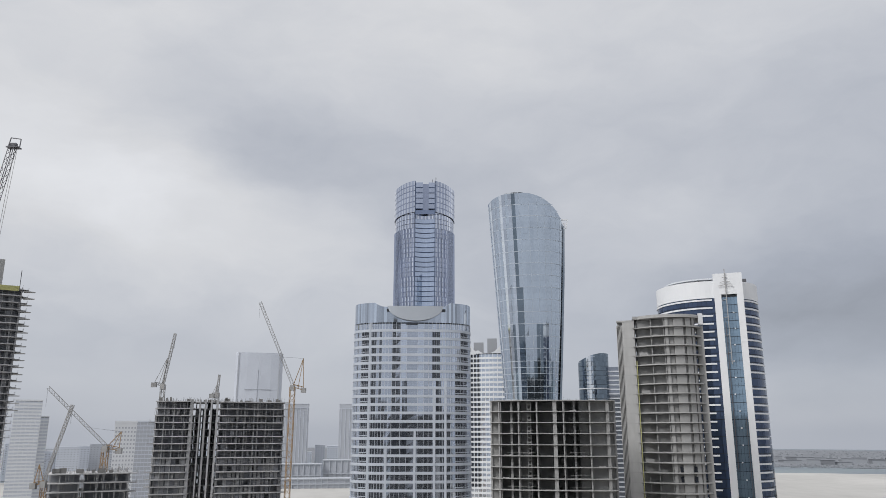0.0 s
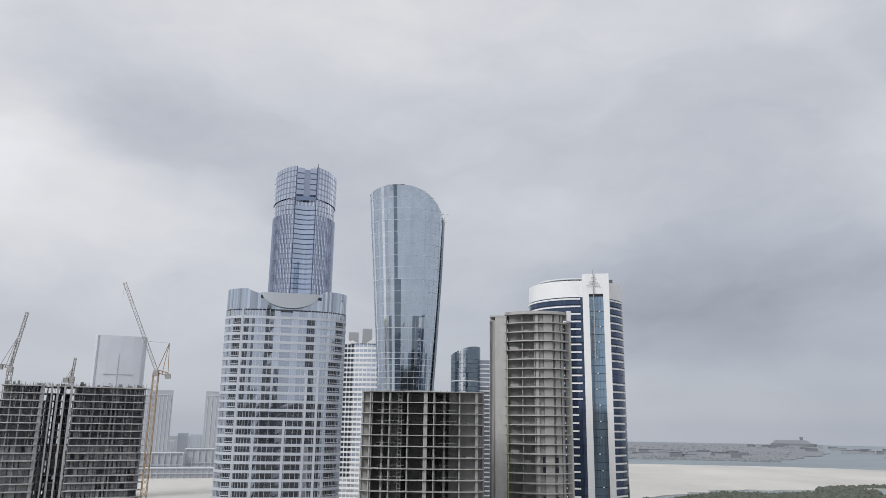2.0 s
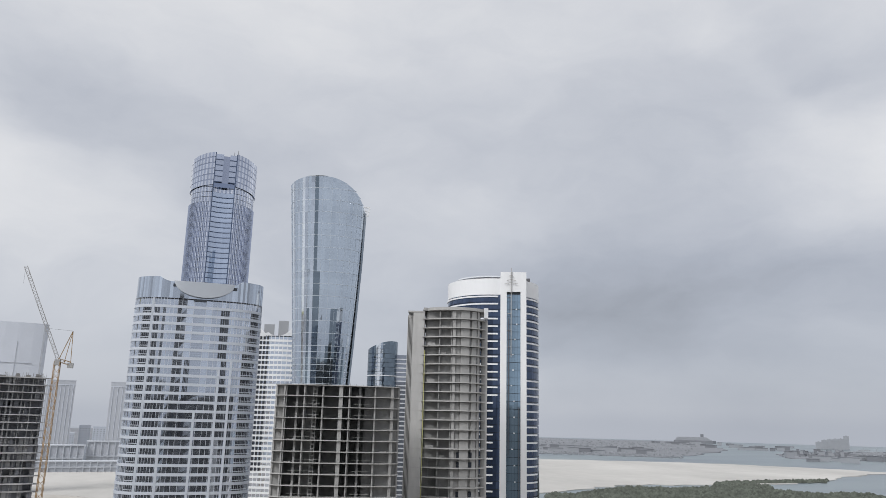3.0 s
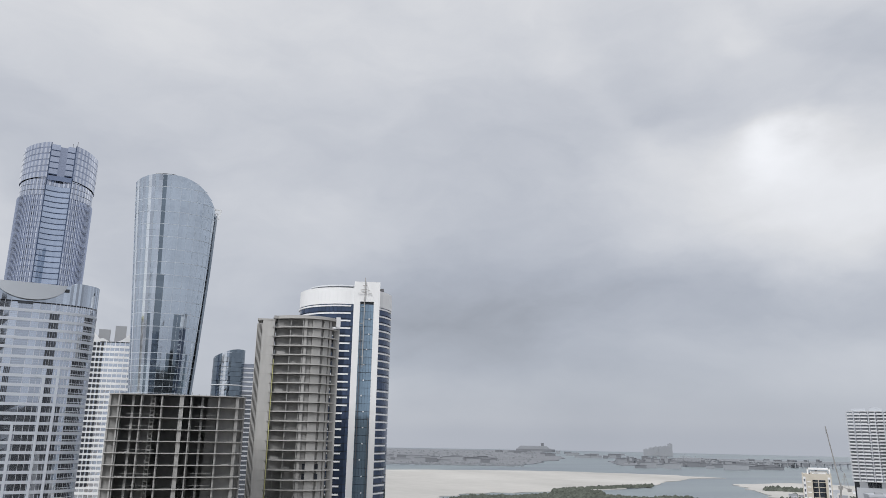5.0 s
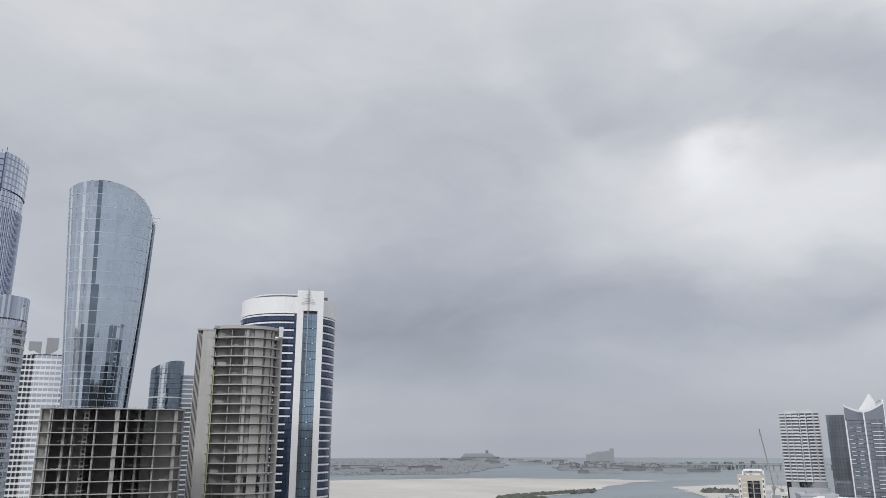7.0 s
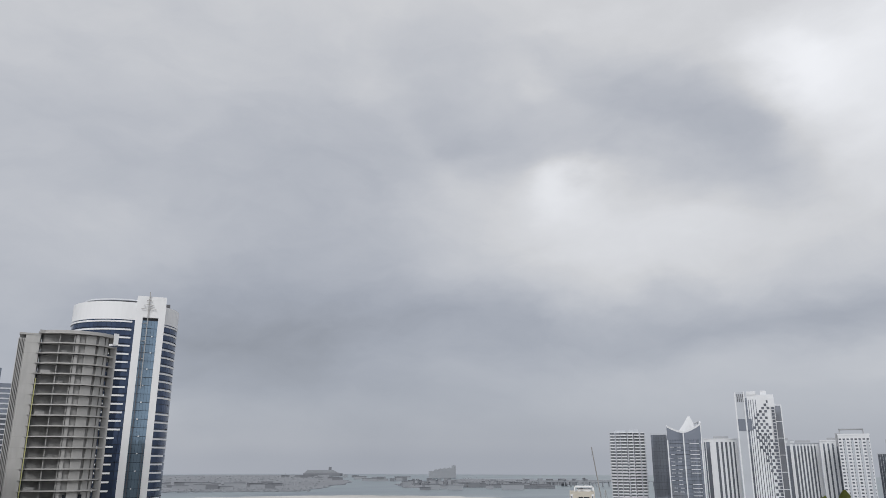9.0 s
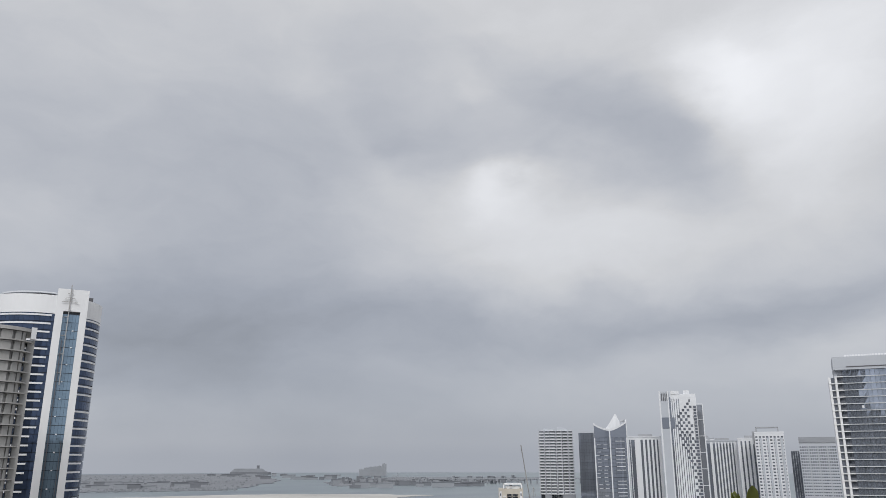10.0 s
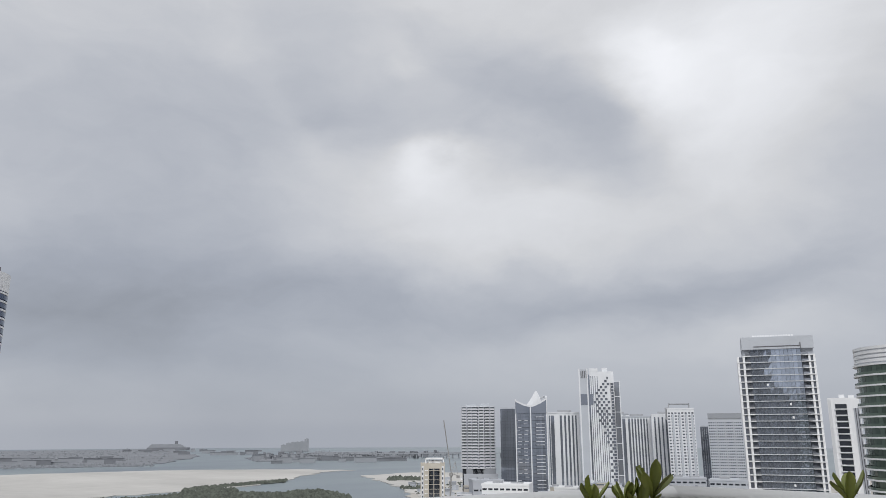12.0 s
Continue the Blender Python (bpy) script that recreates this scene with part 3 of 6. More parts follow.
def leaning_tower():
    """Tall glass tower that flares upwards and is cut off by a falling curve."""
    t = thing("glass_skyscraper", -6.5, 474, "tall flared blue-silver glass skyscraper with a curved sloping top", "skyscraper")
    zs = [0, 107.8, 128.6, 178.9, 214.7, 240]
    left = [-11.0, -15.7, -17.1, -20.6, -23.2, -24.9]
    right = [14.2, 18.8, 20.2, 23.0, 24.3, 24.9]
    pitch, m = 3.75, 64
    rng = random.Random(8)

    def plan_at(z, grow=0.0):
        a, b = float(np.interp(z, zs, left)), float(np.interp(z, zs, right))
        c, r = (a + b) / 2, (b - a) / 2
        return [(c + (r + grow) * math.copysign(abs(math.cos(q)) ** 0.9, math.cos(q)), (0.78 * r + grow) * math.copysign(abs(math.sin(q)) ** 0.9, math.sin(q))) for q in (2 * math.pi * (i + 0.5) / m for i in range(m))]

    def rim(x):
        if x < -8:
            return 233.0 - 0.012 * (x + 8) ** 2
        k = min(1.0, (x + 8) / 32.0)
        return 233.0 - 25.0 * (1 - math.sqrt(max(0.0, 1 - k ** 2.3)))

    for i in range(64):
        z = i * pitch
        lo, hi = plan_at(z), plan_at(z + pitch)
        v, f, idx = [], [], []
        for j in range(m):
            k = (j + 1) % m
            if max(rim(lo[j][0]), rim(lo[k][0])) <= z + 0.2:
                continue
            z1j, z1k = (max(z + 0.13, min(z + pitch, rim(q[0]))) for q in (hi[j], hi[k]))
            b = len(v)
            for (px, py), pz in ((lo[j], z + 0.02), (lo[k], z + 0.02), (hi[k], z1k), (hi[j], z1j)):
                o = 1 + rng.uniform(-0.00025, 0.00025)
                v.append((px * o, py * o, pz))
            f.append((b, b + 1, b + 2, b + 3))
            # Dark and bright panes paint reflected towers and sky streaks into the glass.
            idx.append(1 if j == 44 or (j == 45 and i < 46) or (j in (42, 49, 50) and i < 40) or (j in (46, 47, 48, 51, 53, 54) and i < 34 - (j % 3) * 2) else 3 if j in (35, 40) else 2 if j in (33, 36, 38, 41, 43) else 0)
        if f:
            part("glazing", mesh_of("glazing", v, f, [G_SKY, G_TEAL, G_PALE, G_GLINT], idx), G_SKY, t)
            ring = [p for p in plan_at(z, 0.12)]
            s = Shape()
            for j in range(m):
                k = (j + 1) % m
                if rim(ring[j][0]) > z + 0.3 and rim(ring[k][0]) > z + 0.3:
                    s.add([(*ring[j], z - 0.13), (*ring[k], z - 0.13), (*ring[k], z + 0.13), (*ring[j], z + 0.13)], [(0, 1, 2, 3)])
            if i % 2 == 0 or i < 34:
                part("floor_line", s, LINE, t)
    fins = Shape()
    for j in range(m):
        for i in range(26, 64, 1):
            z = i * pitch
            a, b = plan_at(z, 0.1)[j], plan_at(z + pitch, 0.1)[j]
            if a[1] > 4 or j % 2 or rim(a[0]) < z + pitch:
                continue
            fins.beam((*a, z), (*b, z + pitch), 0.09)
    part("mullions", fins, LINE, t, kind="stuff")
    inner = Shape()
    for i in range(0, 60, 4):
        z = i * pitch
        inner.prism([(x * 0.94, y * 0.94) for x, y in plan_at(z)], z, min(z + 4 * pitch, 208))
    part("core", inner, WINDOW, t)
    edge = Shape()
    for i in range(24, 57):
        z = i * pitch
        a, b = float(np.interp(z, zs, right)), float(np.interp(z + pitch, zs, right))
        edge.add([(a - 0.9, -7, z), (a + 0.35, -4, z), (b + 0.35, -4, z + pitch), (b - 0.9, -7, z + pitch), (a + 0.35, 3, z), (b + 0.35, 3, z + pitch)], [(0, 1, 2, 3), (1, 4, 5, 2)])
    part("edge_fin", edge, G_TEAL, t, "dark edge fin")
    part("sign_frame", Shape().beam((22.6, -6.5, 217.5), (26.4, -6.5, 217.5), 0.7).beam((26.4, -6.5, 217.5), (25.2, -6.5, 211.5), 0.7).beam((23.2, -6.5, 215), (24.8, -6.5, 215), 0.6).beam((24.8, -6.5, 215), (24.0, -6.5, 211.5), 0.6), WHITE, t, "small white sign frame")
    part("roof_mast", Shape().box(-8.9, -8.6, -3, -2.7, 231, 236), STEEL, t)


def white_block():
    """White banded apartment tower behind, with a dipped parapet."""
    t = thing("apartment_tower", -4.6, 560, "white apartment tower with banded windows and dipped parapet", "tower")
    plan = divided([(-24.9, -9), (-8, -13), (8, -13), (24, -9), (24, 14), (-24.9, 14)], 3.0)
    n, pitch = 41, 3.45
    storeys(t, plan, 0, pitch, n, G_PALE, WHITE, 1.5, 0.25, 0.3, 0.004, 31)
    win = Shape().box(-0.7, 0.7, -0.3, 0.25, 0.6, 2.8).mesh("window", WINDOW)
    for i in range(14, n):
        for u in (-23.4, -21.0, -18.6):
            w = part("window", win, WINDOW, t, at=(u, -9.2 - (u + 24.9) * 0.237, i * pitch))
            w.rotation_euler = (0, 0, math.atan2(-4, 16.9))
    v, f = [], []
    for i in range(25):
        u = -24.9 + 48.9 * i / 24
        k = (u + 12.4) / 12.4
        top = 141.5 + (9.0 * k * k if u < 0 else 9.0) - (2.5 if u < -20 else 0)
        v += [(u, -9.6, 139), (u, -9.6, top), (u, -8.8, 139), (u, -8.8, top)]
    for i in range(24):
        a, b = 4 * i, 4 * i + 4
        f += [(a, b, b + 1, a + 1), (a + 1, b + 1, b + 3, a + 3), (b + 2, a + 2, a + 3, b + 3)]
    part("parapet", mesh_of("parapet", v, f, WHITE), WHITE, t)
    part("plant_room", Shape().box(-22, -15, -6, 4, 141, 150).box(-12, -5, -5, 3, 141, 153), GREY, t)


def frame_block():
    """Bare concrete frame, open storeys."""
    t = thing("unfinished_building", -8.1, 252, "bare grey concrete building with open dark storeys", "building")
    pitch, n = 3.5, 27
    z_top = 95.6
    front = [(-20.6, 3.0), (-17.5, 0.6), (-9, -0.6), (0, -1.0), (9, -0.6), (16.0, 0.2), (19.4, 1.6), (20.6, 6)]
    plan = front + [(20.6, 26), (-20.6, 26)]
    slab = Shape().prism(plan, -0.2, 0.02).mesh("floor_slab", RAWLIGHT)
    for i in range(n + 1):
        part("floor_slab", slab, RAWLIGHT, t, at=(0, 0, z_top - i * pitch))
    cols = [(-20.2, 3.2, 0.5), (-17.5, 0.9, 0.4), (-11.1, 0.1, 0.4), (-5.2, -0.4, 0.35), (0.65, -0.6, 1.25), (3.4, -0.5, 0.4), (11.8, 0.3, 0.4), (17.4, 1.1, 0.8), (19.8, 3.6, 0.5), (20.1, 15, 0.7), (-20.2, 14, 0.7)]
    for u, v, w in cols:
        part("column", Shape().box(u - w / 2, u + w / 2, v + 0.25, v + 1.2, 0, z_top - 0.28), RAW, t)
    inner = Shape().box(-0.35, 0.35, -0.3, 0.3, 0, pitch - 0.28).mesh("inner_column", RAW)
    cell = random.Random(12)
    wallm = [Shape().box(-w / 2, w / 2, 0, 0.2, 0, pitch - 0.28).mesh("partition", RAW) for w in (3, 5, 6.5)]
    side = Shape().box(-0.1, 0.1, 0, 7, 0, pitch - 0.28).mesh("partition", RAW)
    riser = Shape().box(-0.75, -0.45, 0, 0.3, 0, pitch - 0.3).box(0.35, 0.65, 0, 0.3, 0, pitch - 0.3).box(-0.45, 0.35, 0.05, 0.2, 0.5, 0.9).box(-0.45, 0.35, 0.05, 0.2, 1.9, 2.3).mesh("riser", RAWLIGHT)
    heap = Shape().box(-0.9, -0.2, -0.3, 0.3, 0.02, 0.3).box(-0.1, 0.5, -0.2, 0.4, 0.02, 0.22).box(0.6, 1.1, -0.3, 0.2, 0.02, 0.35).mesh("rubble", RAWLIGHT)
    for i in range(1, n):
        z = z_top - i * pitch
        if i > 13:
            continue
        for u in (-13.5, 6.9):
            part("inner_column", inner, RAW, t, at=(u, 2.6, z))
        part("riser", riser, RAWLIGHT, t, at=(-7.7, 2.2, z))
        for u in (-16.9, -10.7, -4.9, 3.9, 12.2, 17.9):
            part("partition", side, RAW, t, at=(u, 1.4, z))
        for u, q, deep in ((-18.9, 0, 4.2), (-9.2, 0, 5.0), (-2.4, 2, 6.2), (10.0, 0, 4.2), (14.8, 2, 3.6), (18.7, 0, 4.4)):
            part("partition", wallm[q], RAW, t, at=(u, deep + cell.uniform(-0.4, 0.4), z))
        if cell.random() < 0.7:
            u = cell.choice((-15, -8, -2, 6, 9, 14.5))
            part("rubble", heap, RAWLIGHT, t, at=(u + cell.uniform(-1, 1), 0.5, z))
    part("core_wall", Shape().box(-19, 19, 7.4, 7.8, z_top - n * pitch, z_top - 0.3).box(-20.5, -20.2, 8, 24, z_top - n * pitch, z_top - 0.3), RAW, t)
    rb = Shape()
    r = random.Random(3)
    for _ in range(60):
        u = r.uniform(-20, 20)
        rb.beam((u, r.uniform(2, 20), z_top), (u + r.uniform(-0.2, 0.2), r.uniform(2, 20), z_top + r.uniform(0.3, 1.1)), 0.07)
    part("starter_bars", rb, STEEL, t, kind="stuff")
    for i in (2, 3, 5, 7, 8, 10):
        z = z_top - i * pitch + 1.0
        part("edge_rail", Shape().beam((-15, 0.3, z), (-6, -0.4, z), 0.06), CRANEGREY, t)
        part("edge_rail", Shape().beam((5, -0.4, z), (11, 0.2, z), 0.06), CRANEGREY, t)


def round_frame():
    """Unfinished concrete tower: a tall shaft beside curved open storeys."""
    t = thing("unfinished_tower", -16.1, 300, "unfinished grey concrete tower with a tall shaft and curved storeys", "building")
    pitch, n, z_top = 3.55, 35, 128.1
    part("shaft", Shape().box(-13.9, -9.4, -2.0, 9, 0, 127.0).box(-16.0, -13.9, -0.6, 9, 0, 126.0), RAWLIGHT, t, "tall pale concrete lift shaft")
    lift = Shape().box(-13.86, -9.36, -2.03, -1.9, 0, 0.1).mesh("pour_joint", RAWLIGHT)
    for i in range(1, 36):
        part("pour_joint", lift, RAWLIGHT, t, at=(0, 0, i * 3.55))
    for i in range(5):
        part("groove_fin", Shape().box(-16.1 + i * 0.48, -15.88 + i * 0.48, -1.5 - i * 0.12, 0.0, 0, 125.6), RAWLIGHT, t)
    part("shaft_cap", Shape().box(-16.0, -9.3, -2.12, 9.1, 127.0, 127.6), RAWLIGHT, t)
    part("hoist_rail", Shape().box(-9.2, -8.9, -2.2, -1.9, 0, 112), NET, t, "yellowish hoist rail")
    arc = []
    m = 22
    for i in range(m + 1):
        a = radians(-150 + 150 * i / m)
        arc.append((2.4 + 12.0 * math.cos(a), 3.5 + 8.6 * math.sin(a)))
    arc = [(-9.3, -1.4)] + arc
    plan = arc + [(14.4, 14), (-9.3, 14)]
    slab = Shape().prism(grown(plan, 0.8), -0.3, 0.08).mesh("floor_slab", RAWLIGHT)
    for i in range(n + 1):
        part("floor_slab", slab, RAWLIGHT, t, at=(0, 0, z_top - i * pitch))
    part("roof_ring", Shape().prism(grown(plan, 0.5), z_top - 0.1, z_top + 0.9), RAWLIGHT, t)

    def at(u):
        return 3.5 - 8.6 * math.sqrt(max(0, 1 - ((u - 2.4) / 12.0) ** 2))

    fin = Shape().box(-0.17, 0.17, 0.2, 3.6, 0, pitch - 0.45).mesh("cross_wall", RAW)
    wide = Shape().box(-1.1, 1.1, 0.25, 0.7, 0, pitch - 0.5).mesh("wall_panel", RAWLIGHT)
    slim = Shape().box(-0.6, 0.6, 0.25, 0.7, 0, pitch - 0.5).mesh("wall_panel", RAWLIGHT)
    big = Shape().box(-1.75, 1.75, 0.25, 0.7, 0, pitch - 0.5).mesh("wall_panel", RAWLIGHT)
    recess = Shape().box(-0.95, 0.95, 1.0, 1.3, 0, pitch - 0.5).mesh("wall_panel", RAW)
    half = Shape().box(-1.5, 1.5, 0.35, 0.6, 0, 1.1).mesh("parapet", RAW)
    # Solid near-black box: the shade inside an opening, put into the colour.
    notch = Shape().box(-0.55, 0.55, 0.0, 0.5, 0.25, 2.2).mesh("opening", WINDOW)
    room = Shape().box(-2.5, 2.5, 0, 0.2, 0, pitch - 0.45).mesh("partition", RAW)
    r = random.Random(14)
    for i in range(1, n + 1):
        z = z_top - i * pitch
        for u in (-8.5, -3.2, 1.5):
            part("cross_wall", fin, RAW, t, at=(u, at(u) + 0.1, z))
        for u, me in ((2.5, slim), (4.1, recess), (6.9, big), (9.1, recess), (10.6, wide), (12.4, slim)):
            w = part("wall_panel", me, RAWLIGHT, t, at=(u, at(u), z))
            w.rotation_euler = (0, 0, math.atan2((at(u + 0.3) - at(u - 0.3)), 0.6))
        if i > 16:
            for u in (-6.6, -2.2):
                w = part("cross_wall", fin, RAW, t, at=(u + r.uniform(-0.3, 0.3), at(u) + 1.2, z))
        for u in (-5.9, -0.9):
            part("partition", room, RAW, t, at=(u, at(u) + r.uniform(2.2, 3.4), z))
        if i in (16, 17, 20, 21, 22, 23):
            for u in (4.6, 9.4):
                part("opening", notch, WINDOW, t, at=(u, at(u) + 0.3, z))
        if r.random() < 0.35:
            w = part("parapet", half, RAW, t, at=(-6.4 if r.random() < 0.5 else -2, at(-4) + 0.6, z))
    part("back_wall", Shape().box(-9, 13, 2.4, 2.9, 0, z_top - 0.5), RAW, t)
    part("end_wall", Shape().box(13.6, 15.9, 2.0, 9, 0, z_top - 3), RAWLIGHT, t)
    part("stair_head", Shape().prism([(14.3, -0.5), (16.0, 0.3), (16.0, 2.2), (14.3, 2.2)], z_top - 2.6, z_top + 1.5), WHITE, t, "small white stair head")


def white_blue_tower():
    """Round navy-glass tower with white bands, a white prow and a white crown."""
    t = thing("office_tower", -19.5, 385, "round navy glass tower with white prow, ledges and crown", "tower")
    plan = ellipse(23.2, 23.2, 72)
    pitch, n = 3.62, 40
    z0 = 145.4 - n * pitch
    storeys(t, plan, z0, pitch, n, G_NAVY, None, 0.3, 0, 0, 0.006, 41)
    part("crown", Shape().prism(ellipse(23.3, 23.3, 72), 145.4, 153.4), WHITE, t, "smooth white crown wall")
    part("roof_ring", Shape().prism(ellipse(20.5, 20.5, 48), 153.4, 153.7).prism(ellipse(19.2, 17.5, 48), 155.2, 155.8), PALE, t)
    posts = Shape()
    for x, y in ellipse(18.6, 16.8, 18):
        posts.box(x - 0.25, x + 0.25, y - 0.25, y + 0.25, 153.5, 155.3)
    part("roof_posts", posts, GREY, t)
    part("roof_unit", Shape().box(-3, 3, -15, -10, 153.6, 155.2), STEEL, t)
    part("roof_unit", Shape().box(15.5, 18.5, -10, -6, 153.6, 156.0), STEEL, t)

    def ledge(a0, a1):
        angles = [radians(a0 + (a1 - a0) * q / 16) for q in range(17)]
        outer = [(23.6 * math.cos(a), 23.6 * math.sin(a)) for a in angles]
        inner = [(23.0 * math.cos(a), 23.0 * math.sin(a)) for a in reversed(angles)]
        return Shape().prism(outer + inner, -0.36, 0.36).mesh("ledge", WHITE)

    r = random.Random(2)
    long_l, short_l = ledge(180, 276), ledge(180, 271)
    long_r, short_r = ledge(312, 348), ledge(312, 338)
    for i in range(1, n + 1):
        z = z0 + i * pitch - 0.9
        part("ledge", long_l if i > 26 else short_l, WHITE, t, at=(0, 0, z))
        if i in (30,):
            continue
        part("ledge", long_r if i > 24 else short_r, WHITE, t, at=(0, 0, z))
    for a, b in ((3.6, 6.6), (13.2, 16.0)):
        part("prow_pier", Shape().box(a, b, -25.4, -12, 0, 146.5), WHITE, t, "tall white upright pier")
    part("prow_head", Shape().box(3.6, 16.0, -25.4, -12, 146.5, 156.2), WHITE, t)
    bay = [(6.6 + 6.6 * i / 5, -24.2) for i in range(6)]
    rng = random.Random(6)
    rows = []
    for _ in range(4):
        v, f = [], []
        for i in range(5):
            k = len(v)
            for (px, pz) in ((bay[i][0] + 0.04, 0.1), (bay[i + 1][0] - 0.04, 0.1), (bay[i + 1][0] - 0.04, pitch - 0.1), (bay[i][0] + 0.04, pitch - 0.1)):
                v.append((px, -24.2 + rng.uniform(-0.01, 0.01), pz))
            f.append((k, k + 1, k + 2, k + 3))
        rows.append(mesh_of("prow_glazing", v, f, G_PROW))
    for i in range(n):
        part("prow_glazing", rows[i % 4], G_TEAL, t, at=(0, 0, z0 + i * pitch))
    part("prow_back", Shape().box(6.6, 13.2, -24.0, -20, 0, 146.4), WINDOW, t)
    lamp = Shape().box(-0.3, 0.3, -0.25, 0.25, -0.25, 0.25).mesh("facade_lamp", WHITE)
    for i in range(6, 40, 2):
        part("facade_lamp", lamp, WHITE, t, at=(9.9 + r.uniform(-1.5, 1.5), -24.5, z0 + i * pitch))
    mast = Shape().beam((8.7, -26.1, 115), (8.7, -26.1, 158), 0.35)
    for z, w in ((154.5, 1.1), (152.4, 2.2), (150.8, 3.2)):
        mast.beam((8.7 - w, -26.1, z - 0.5), (8.7, -26.1, z), 0.2).beam((8.7 + w, -26.1, z - 0.5), (8.7, -26.1, z), 0.2)
    for z in (120, 128, 136, 144):
        mast.beam((8.7, -26.1, z), (6.9, -24.1, z), 0.25)
    part("facade_mast", mast, CRANEGREY, t, "thin grey mast with short cross arms")
    part("hoist_rail", Shape().beam((7.5, -24.9, 70), (7.5, -24.9, 134), 0.35).beam((12.4, -24.9, 50), (12.4, -24.9, 92), 0.3), STEEL, t)


def small_blue_tower():
    t = thing("glass_tower", -11.2, 620, "blue glass tower with a curved falling shoulder", "tower")
    plan = ellipse(12.0, 11, 40)
    rng = random.Random(9)
    v, f, idx = [], [], []

    def rim(x):
        return 147.0 - 0.035 * max(0, 8 - x) ** 1.75
    for i in range(41):
        z = i * 3.6
        for j in range(40):
            k = (j + 1) % 40
            (x0, y0), (x1, y1) = plan[j], plan[k]
            if min(rim(x0), rim(x1)) <= z:
                continue
            b = len(v)
            for px, py, pz in ((x0, y0, z + 0.1), (x1, y1, z + 0.1), (x1, y1, min(z + 3.5, rim(x1))), (x0, y0, min(z + 3.5, rim(x0)))):
                o = 1 + rng.uniform(-0.002, 0.002)
                v.append((px * o, py * o, pz))
            f.append((b, b + 1, b + 2, b + 3))
            # Three pane columns hold a painted reflection as one bright stripe.
            idx.append(1 if j in (27, 28, 29) else 0)
    part("glazing", mesh_of("glazing", v, f, [G_TEAL, G_GLINT], idx), G_TEAL, t, kind="stuff")
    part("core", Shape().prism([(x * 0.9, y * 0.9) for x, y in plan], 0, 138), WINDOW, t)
    part("wing", Shape().box(11, 24, -3, 12, 0, 136.5), G_FARDARK, t)
    band = Shape().box(10.8, 24.3, -3.3, 12, -0.5, 0.5).mesh("spandrel", PALE)
    for i in range(8, 39):
        part("spandrel", band, PALE, t, at=(0, 0, i * 3.5))
    part("ring_line", Shape().prism(ellipse(12.2, 11.2, 40), 119, 119.8), PALE, t)


banded_tower()
sky_tower()
leaning_tower()
white_block()
frame_block()
round_frame()
white_blue_tower()
small_blue_tower()


# ---- towers across the water to the east ----
def slab_tower(name, az, d, w, depth, z_top, label, pane, band, pitch=3.4, band_h=1.1, step=3.0, turn=0.0, seed=1, mullion=0.25, category="tower"):
    t = thing(name, az, d, label, category, turn)
    n = math.ceil(z_top / pitch)
    storeys(t, divided(box_plan(w, depth), step), z_top - n * pitch, pitch, n, pane, band, band_h, 0.2, mullion, 0.004, seed)
    part("roof", Shape().prism(grown(box_plan(w, depth), 0.3), z_top - 0.4, z_top + 1.0), band or FARPALE, t)
    return t


def striped_tower(az, d, w, z_top, label, stripes, wall, seed, turn=0.0):
    """Tower with upright dark window strips between pale piers. stripes: share of the width, start and end."""
    t = thing("apartment_tower", az, d, label, "tower", turn)
    part("body", Shape().prism(box_plan(w, 24), 0, z_top), wall, t)
    for a, b in stripes:
        x0, x1 = -w / 2 + a * w, -w / 2 + b * w
        part("window_strip", Shape().box(x0, x1, -0.12, 0.3, 0, z_top - 2.5), G_FARDARK, t, "upright dark window strip")
    for (a, b), nxt in zip(stripes, [s[0] for s in stripes[1:]] + [1.0]):
        x0, x1 = -w / 2 + b * w, -w / 2 + nxt * w
        part("pier", Shape().box(x0 + 0.1, x1 - 0.1, -0.6, 0.3, 0, z_top - 0.8), FARWHITE, t)
    part("parapet", Shape().box(-w / 2 - 0.3, w / 2 + 0.3, -0.5, 24.3, z_top, z_top + 1.1), wall, t)
    part("plant_room", Shape().box(-w * 0.2, w * 0.25, 6, 15, z_top + 1.1, z_top + 3.6), GREY, t)
    return t


